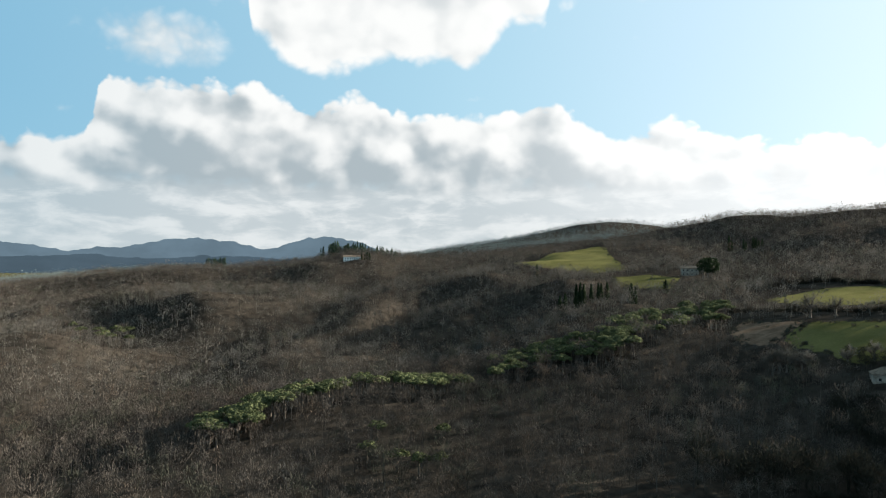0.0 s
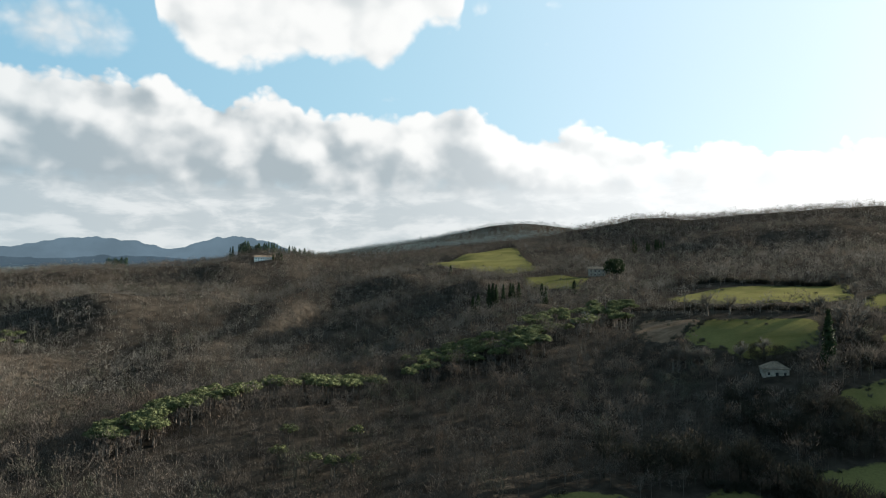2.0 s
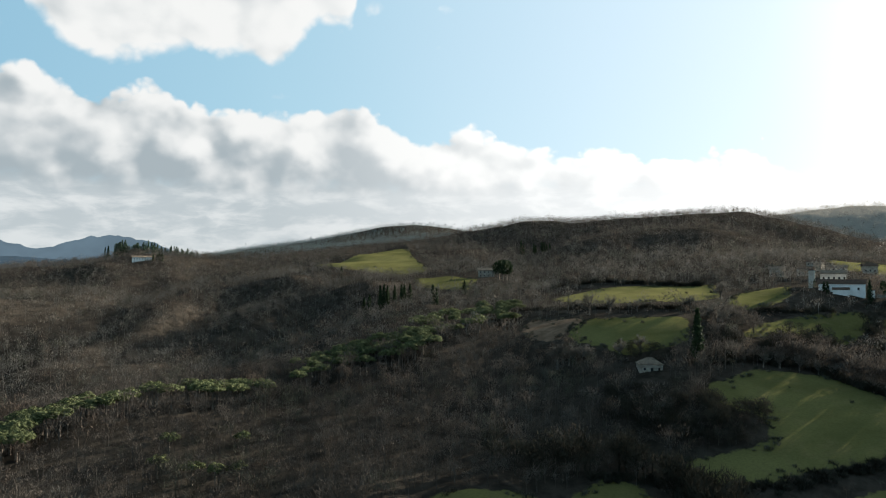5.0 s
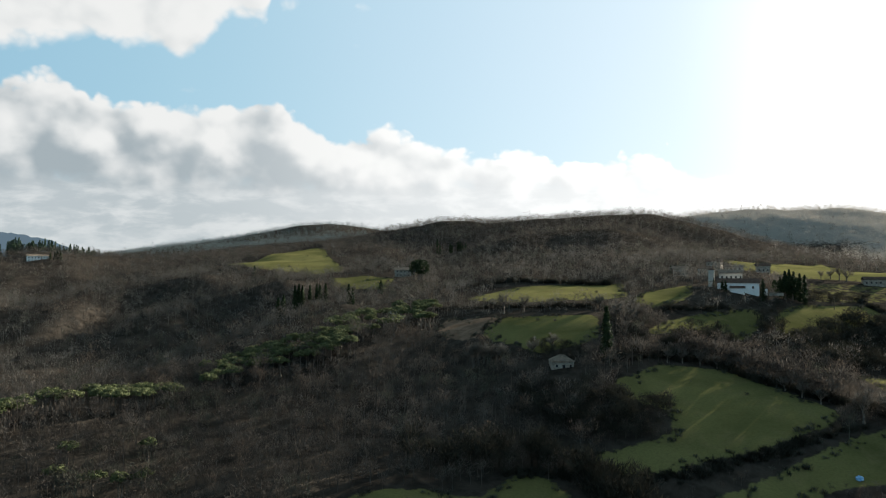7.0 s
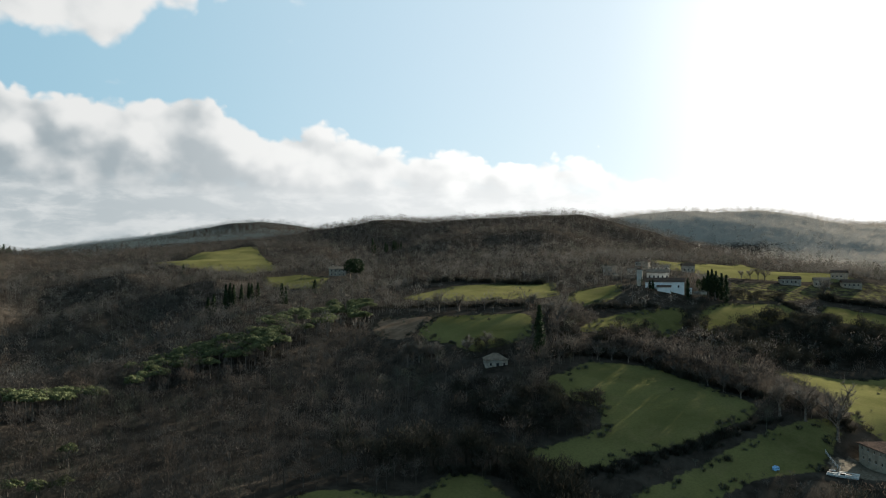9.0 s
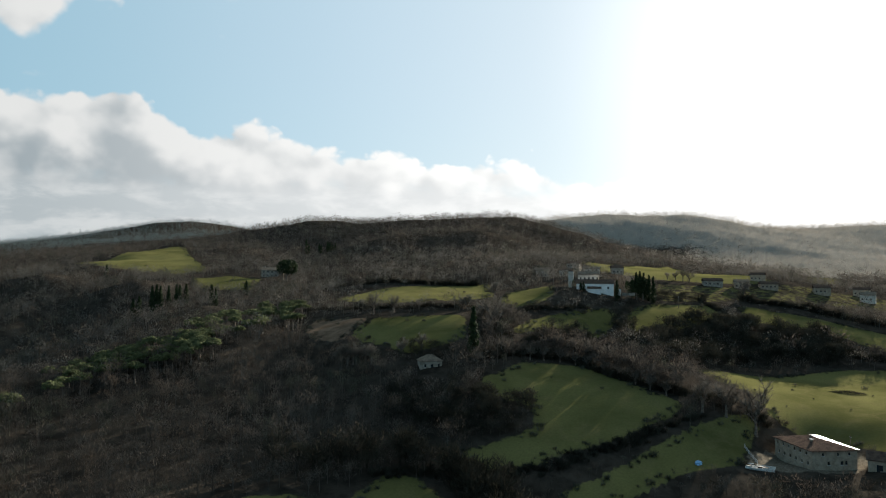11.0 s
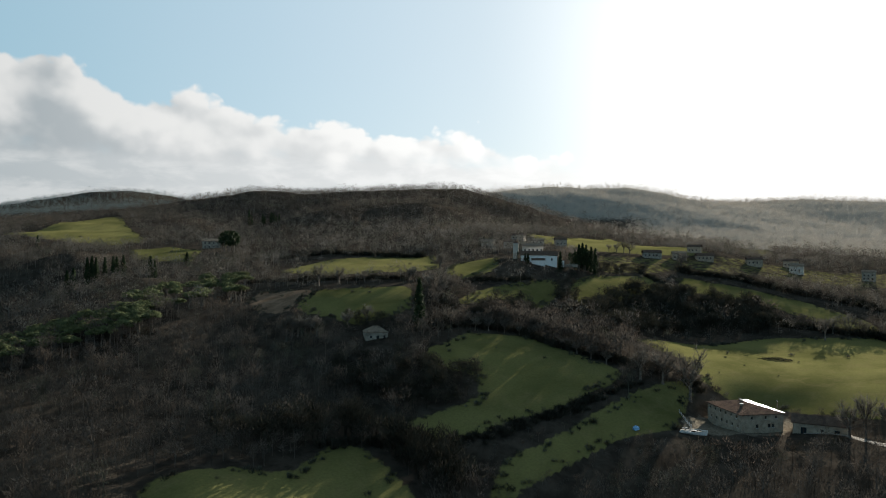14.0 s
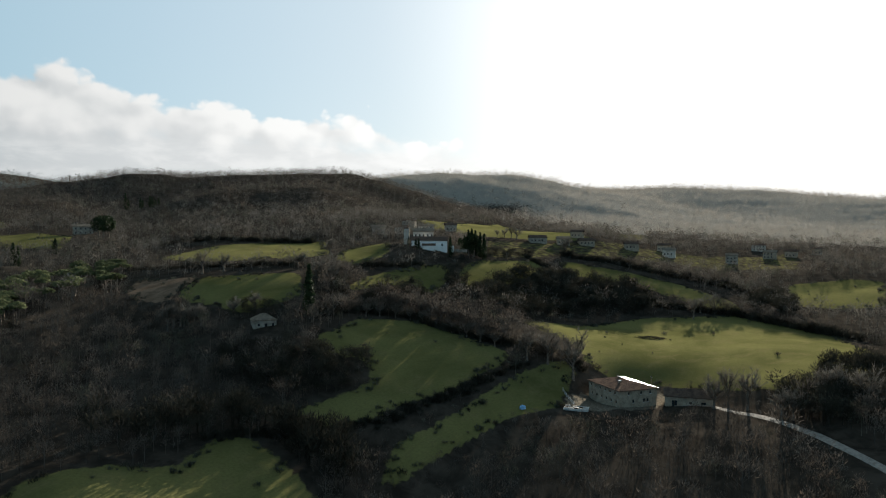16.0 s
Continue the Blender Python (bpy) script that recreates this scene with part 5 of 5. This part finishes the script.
def house(name, label, category, corner, turn, lx, ly, tall, rise, wall, roof, front=(), side=(), hip=False, over=0.5, base=None, group="", far_roof=None, along_y=False):
    """A house with its corner at the place given; front faces -y and side faces -x before the turn."""
    x, y = corner
    z = float(ground_height(x, y)) if base is None else base
    h = empty_thing(name, label, category, group)
    h.matrix_basis = pose(x, y, z, 0, 0, turn)
    sides = (((0, 0, 0), (1, 0, 0), (0, 1, 0), lx, front, 0), ((0, ly, 0), (0, -1, 0), (1, 0, 0), ly, side, 1),
             ((lx, ly, 0), (-1, 0, 0), (0, -1, 0), lx, (), 0), ((lx, 0, 0), (0, 1, 0), (-1, 0, 0), ly, (), 1))
    for o, u, n, length, holes, end in sides:
        part("wall", facade(o, u, n, length, tall, list(holes), wall, rise if end and not hip else 0.0), h)
        for c, s, w_, hh in holes:
            window_part(h, o, u, n, c, s, w_, hh)
    tiles_ = roof_mesh(ly, lx, tall, rise, over, hip, roof, far_roof) if along_y else roof_mesh(lx, ly, tall, rise, over, hip, roof)
    if along_y:
        tiles_.transform(pose(lx, 0, 0, 0, 0, 90))
    part("roof", tiles_, h, "roof of old clay tiles")
    return h


def add_chimney(h, x, y, z):
    c = part("chimney", box_mesh("chimney", x - 0.35, y - 0.35, z, x + 0.35, y + 0.35, z + 1.3, STONE, 0.03), h)
    part("cap", box_mesh("cap", x - 0.5, y - 0.5, z + 1.35, x + 0.5, y + 0.5, z + 1.47, CONCRETE), c)


# the farmhouse on its levelled yard
_long = [(2.2 + 2.9 * i, 1.1, 0.75, 0.9) for i in range(6)] + [(1.5 + 2.9 * i, 3.9, 0.7, 0.85) for i in range(6)]
_short = [(3.6, 3.9, 0.7, 0.9), (8.4, 3.9, 0.7, 0.9), (12.0, 3.9, 0.7, 0.9), (5.4, 1.2, 0.8, 1.1), (9.6, 1.2, 0.9, 1.1), (11.0, 1.2, 0.8, 1.1)]
farm = house("farmhouse", "large two-storey stone farmhouse with a brown tiled hip roof", "house", (205.6, 116.2), -26.5, 14.5, 18.6, 5.5, 1.9,
             STONE, TILES, _short, _long, hip=True, over=0.6, base=43.0, far_roof=SHEET, along_y=True)
add_chimney(farm, 4.4, 6.5, 6.0)
add_chimney(farm, 7.0, 10.5, 6.4)


def local(ob, x, y):
    p = ob.matrix_basis @ Vector((x, y, 0))
    return p.x, p.y


# outbuilding, ruin and scattered houses
house("outbuilding", "long low stone outbuilding with a dark tiled roof", "barn", (218.0, 106.5), -64, 15, 7, 3.6, 1.7, STONE, TILES,
      [(3.0, 0.0, 1.6, 2.2), (8.0, 1.2, 0.8, 0.8), (12.0, 0.0, 1.4, 2.1)], base=43.0)
house("ruined_house", "small abandoned house with flaking pale plaster and sagging tiles", "house", (140.0, 230.5), -22, 8.5, 6.5, 3.3, 2.0, OLD_PLASTER, OLD_TILES,
      [(2.0, 1.0, 0.8, 1.0), (4.6, 0.0, 1.0, 2.0), (7.2, 1.0, 0.8, 1.0)], [(2.0, 1.4, 0.7, 0.8)], hip=True, over=0.35)
mid = house("stone_house", "two-storey rubble stone house with pale gable below the wooded hill", "house", (176.5, 523.0), -17, 12.5, 8, 5.8, 1.7, OLD_PLASTER, OLD_TILES,
      [(1.8 + 3 * i, s, 0.9, 1.2) for i in range(4) for s in (0.9, 3.7)], [(4.0, 3.7, 0.8, 1.1)])
add_chimney(mid, 3.0, 4.0, 7.0)
hilltop = house("hilltop_house", "pale plastered house on the wooded skyline", "house", (-121.0, 858.0), 10, 13, 8, 6.0, 1.8, PLASTER, OLD_TILES,
      [(2.0 + 3 * i, s, 1.0, 1.3) for i in range(4) for s in (0.9, 3.7)])
house("hilltop_annex", "low pale annex beside the hilltop house", "house", local(hilltop, 14.0, 1.0), 10, 7, 6, 3.6, 1.3, PLASTER, OLD_TILES, [(2.0, 1.0, 0.9, 1.1), (5.0, 1.0, 0.9, 1.1)])

# chapel hall, bell tower and houses around it
hall = house("chapel_hall", "long white plastered hall with a low tiled roof", "hall", (280.3, 292.3), -45, 20.5, 9, 5.6, 2.0, PLASTER, TILES,
      [(17.5, 2.4, 0.9, 1.3), (3.0, 2.4, 0.9, 1.3)], [(4.5, 0.0, 1.6, 2.6)], base=90.0)
house("white_annex", "small white annex with a dark roof before the hall", "annex", local(hall, 6.3, -4.2), -45, 7.2, 4.2, 3.0, 0.9, PLASTER, TILES, base=89.7, over=0.3)
house("white_shed", "small white shed at the end of the hall", "shed", local(hall, 22.3, 0.5), -45, 2.2, 3.0, 2.8, 0.6, PLASTER, TILES, base=89.6, over=0.2)
back = house("parish_house", "two-storey pale house behind the white hall", "house", local(hall, 0.5, 20.0), -45, 12, 9, 8.6, 1.7, RENDER, OLD_TILES,
      [(1.6 + 2.4 * i, 5.6, 0.9, 1.3) for i in range(5)], base=92.0)
add_chimney(back, 9.0, 4.5, 9.6)


def bell_tower(x, y, z, turn):
    t = empty_thing("bell_tower", "square stone bell tower with an arched belfry opening", "tower")
    t.matrix_basis = pose(x, y, z, 0, 0, turn)
    for o, u, n in (((0, 0, 0), (1, 0, 0), (0, 1, 0)), ((0, 3.0, 0), (0, -1, 0), (1, 0, 0)), ((3.0, 3.0, 0), (-1, 0, 0), (0, -1, 0)), ((3.0, 0, 0), (0, 1, 0), (-1, 0, 0))):
        part("wall", facade(o, u, n, 3.0, 12.4, [(1.5, 9.0, 1.1, 2.2)], RENDER), t)
    part("roof", roof_mesh(3.0, 3.0, 12.4, 0.9, 0.3, True, TILES), t)
    part("cornice", box_mesh("cornice", -0.12, -0.12, 12.05, 3.12, 3.12, 12.28, CONCRETE), t)


bell_tower(*local(hall, -4.6, 6.0), 90.0, -45)

# the hamlet along the slope
HAMLET = [(318, 371, 9, 5.0, -40), (331, 362, 8, 4.4, -47), (343, 351, 11, 5.2, -44), (352, 377, 9, 5.6, -50), (372, 352, 8, 4.6, -38),
          (404, 300, 12, 3.6, -52), (420, 288, 9, 4.2, -60), (437, 280, 11, 3.4, -55), (470, 262, 10, 4.0, -62), (497, 246, 9, 4.6, -66),
          (536, 214, 8.5, 6.2, -68), (585, 204, 10, 5.4, -72), (612, 196, 9, 4.8, -70), (455, 300, 9, 4.2, -58), (520, 262, 10, 4.4, -64),
          (640, 232, 11, 5.2, -66), (660, 190, 9, 4.6, -74)]
_rng = random.Random(12)
for hx, hy, long_, tall_, turn_ in HAMLET:
    n_win = int(long_ // 2.6)
    house("village_house", "small village house with pale rendered walls and old tiles", "house", (hx, hy), turn_ + _rng.uniform(-12, 12), long_, _rng.uniform(6, 8), tall_, _rng.uniform(1.2, 1.7),
          _rng.choice((OLD_PLASTER, RENDER, STONE)), _rng.choice((TILES, OLD_TILES)),
          [(1.4 + 2.5 * i, s, 0.85, 1.15) for i in range(n_win) for s in ((0.9, 3.4) if tall_ > 5 else (1.0,))], over=0.4, group="houses of the hamlet")


# ---- farm surroundings ----
def ribbon(name, pts, width, mat, label, category):
    """A strip laid on the ground along a line."""
    ps = []
    for (ax, ay), (bx, by) in zip(pts, pts[1:]):
        n = max(2, int(math.hypot(bx - ax, by - ay) / 3))
        ps += [(ax + (bx - ax) * i / n, ay + (by - ay) * i / n) for i in range(n)]
    ps.append(pts[-1])
    v, f = [], []
    for i, (x, y) in enumerate(ps):
        qx, qy = ps[min(i + 1, len(ps) - 1)]
        px, py = ps[max(i - 1, 0)]
        d = math.hypot(qx - px, qy - py)
        nx, ny = -(qy - py) / d, (qx - px) / d
        for s in (-0.5, -0.17, 0.17, 0.5):
            cx, cy = x + nx * s * width, y + ny * s * width
            v.append((cx, cy, float(ground_height(cx, cy)) + (0.10 if abs(s) < 0.3 else 0.05)))
    for i in range(len(ps) - 1):
        f += [(4 * i + k, 4 * i + k + 1, 4 * i + 5 + k, 4 * i + 4 + k) for k in range(3)]
    tagged(new(name, mesh_of(name, v, f, [mat], True)), label, category, kind="structure")


GRAVEL = plain("pale_gravel", (0.15, 0.135, 0.115), (0.29, 0.27, 0.24), 1.2, 0.95, 0.04)
ribbon("road", ROAD, 2.6, GRAVEL,
       "narrow pale gravel road below the farm", "road")


def loose(name, me, x, y, turn, label, category, up=0.0, group=""):
    ob = tagged(new(name, me), label, category, group)
    ob.matrix_basis = pose(x, y, float(ground_height(x, y)) + up, 0, 0, turn)
    return ob


def heap_mesh(name, wide, tall, mat, seed, rough=0.25):
    rng = random.Random(seed)
    bm = bmesh.new()
    bmesh.ops.create_icosphere(bm, subdivisions=3, radius=1.0)
    for v in bm.verts:
        k = 1 + rough * noise.noise(v.co * 2.3 + Vector((seed, 0, 0))) + rng.uniform(-0.04, 0.04)
        v.co = Vector((v.co.x * wide * k, v.co.y * wide * 0.7 * k, max(-0.2, v.co.z * tall * k)))
    me = bpy.data.meshes.new(name)
    bm.to_mesh(me)
    bm.free()
    me.materials.append(mat)
    return me


loose("tarpaulin", heap_mesh("tarpaulin", 1.5, 0.9, BLUE_SHEET, 3), 181.5, 137.3, 30, "crumpled blue tarpaulin over a heap on the grass", "tarpaulin")


def brush_heap(x, y):
    """Cut branches thrown on a long low pile."""
    rng = np.random.RandomState(5)
    v, t = [], []
    for i in range(900):
        a, d = rng.uniform(0, 6.283), math.sqrt(rng.uniform())
        p = np.array((6.6 * d * math.cos(a), 3.4 * d * math.sin(a), 1.1 * (1 - d * d) * rng.uniform(0.0, 1.0)))
        q = p + rng.normal(size=3) * (0.9, 0.9, 0.22) + (0, 0, 0.12)
        blade(v, t, p, q, 0.11, rng)
    loose("brush_heap", fast_mesh("brush_heap", np.array(v), np.array(t), TWIG_DARK), x, y, -60, "heap of dark cut brushwood in the meadow", "brushwood")


brush_heap(294, 151)
slab = loose("concrete_slab", box_mesh("concrete_slab", -4, -2.4, -0.6, 4, 2.4, 0.25, CONCRETE, 0.06), 195.3, 126.0, -62, "pale concrete slab with building materials beside the farmhouse", "slab")
BOARD = plain("pale_boards", (0.24, 0.225, 0.20), (0.46, 0.44, 0.40), 0.8, 0.8, 0.01)
_stack = random.Random(44)
for k in range(13):
    lx_, ly_, hz = _stack.uniform(1.0, 2.6), _stack.uniform(0.25, 0.7), _stack.uniform(0.12, 0.45)
    ob = tagged(new("material_stack", box_mesh("material_stack", -lx_ / 2, -ly_ / 2, 0, lx_ / 2, ly_ / 2, hz, (BOARD, CONCRETE, SHUTTER)[k % 3], 0.02)),
                "low stack of building boards on the slab", "stack", "stacks on the slab")
    ob.matrix_basis = slab.matrix_basis @ pose(-3.0 + 1.5 * (k % 5), -1.5 + 1.45 * (k // 5), 0.25, 0, 0, _stack.uniform(-14, 14))


def fence_line(x0, y0, x1, y1, posts):
    f = empty_thing("fence", "weathered wooden post and rail fence beside the farmhouse", "fence")
    zs = [float(ground_height(x0 + (x1 - x0) * i / (posts - 1), y0 + (y1 - y0) * i / (posts - 1))) for i in range(posts)]
    me = box_mesh("post", -0.07, -0.07, -0.3, 0.07, 0.07, 1.25, CONCRETE, 0.01)
    for i, z in enumerate(zs):
        t = i / (posts - 1)
        part("post", me, f).matrix_basis = pose(x0 + (x1 - x0) * t, y0 + (y1 - y0) * t, z)
    for i in range(posts - 1):
        for up in (0.55, 1.05):
            a = Vector((x0 + (x1 - x0) * i / (posts - 1), y0 + (y1 - y0) * i / (posts - 1), zs[i] + up))
            b = Vector((x0 + (x1 - x0) * (i + 1) / (posts - 1), y0 + (y1 - y0) * (i + 1) / (posts - 1), zs[i + 1] + up))
            d = b - a
            r = part("rail", box_mesh("rail", 0, 0.07, -0.05, d.length, 0.12, 0.05, CONCRETE), f)
            r.matrix_basis = Matrix.Translation(a) @ d.to_track_quat("X", "Z").to_matrix().to_4x4()


fence_line(197, 128, 204, 137, 7)


def utility_pole(x, y, tall):
    p = empty_thing("utility_pole", "grey wooden utility pole with a crossbar", "pole", "utility poles")
    p.matrix_basis = pose(x, y, float(ground_height(x, y)), 0, 0, 40)
    part("post", trunk_mesh(tall, 0.16, 0.11, 7, 0.0), p)
    part("crossbar", box_mesh("crossbar", -0.8, -0.06, tall - 0.9, 0.8, 0.06, tall - 0.76, SHUTTER), p)
    for x_ in (-0.65, 0.0, 0.65):
        part("insulator", box_mesh("insulator", x_ - 0.05, -0.05, tall - 0.76, x_ + 0.05, 0.05, tall - 0.58, PLASTER), p)


utility_pole(326.9, 259.7, 7.0)
utility_pole(229.0, 117.0, 7.5)

wall_ = tagged(new("garden_wall", box_mesh("garden_wall", 0, 0, -0.8, 7, 0.4, 0.8, OLD_PLASTER, 0.04)), "low pale garden wall beside the white hall", "wall")
wall_.matrix_basis = pose(*local(hall, 25.0, -1.0), 89.6, 0, 0, -40)
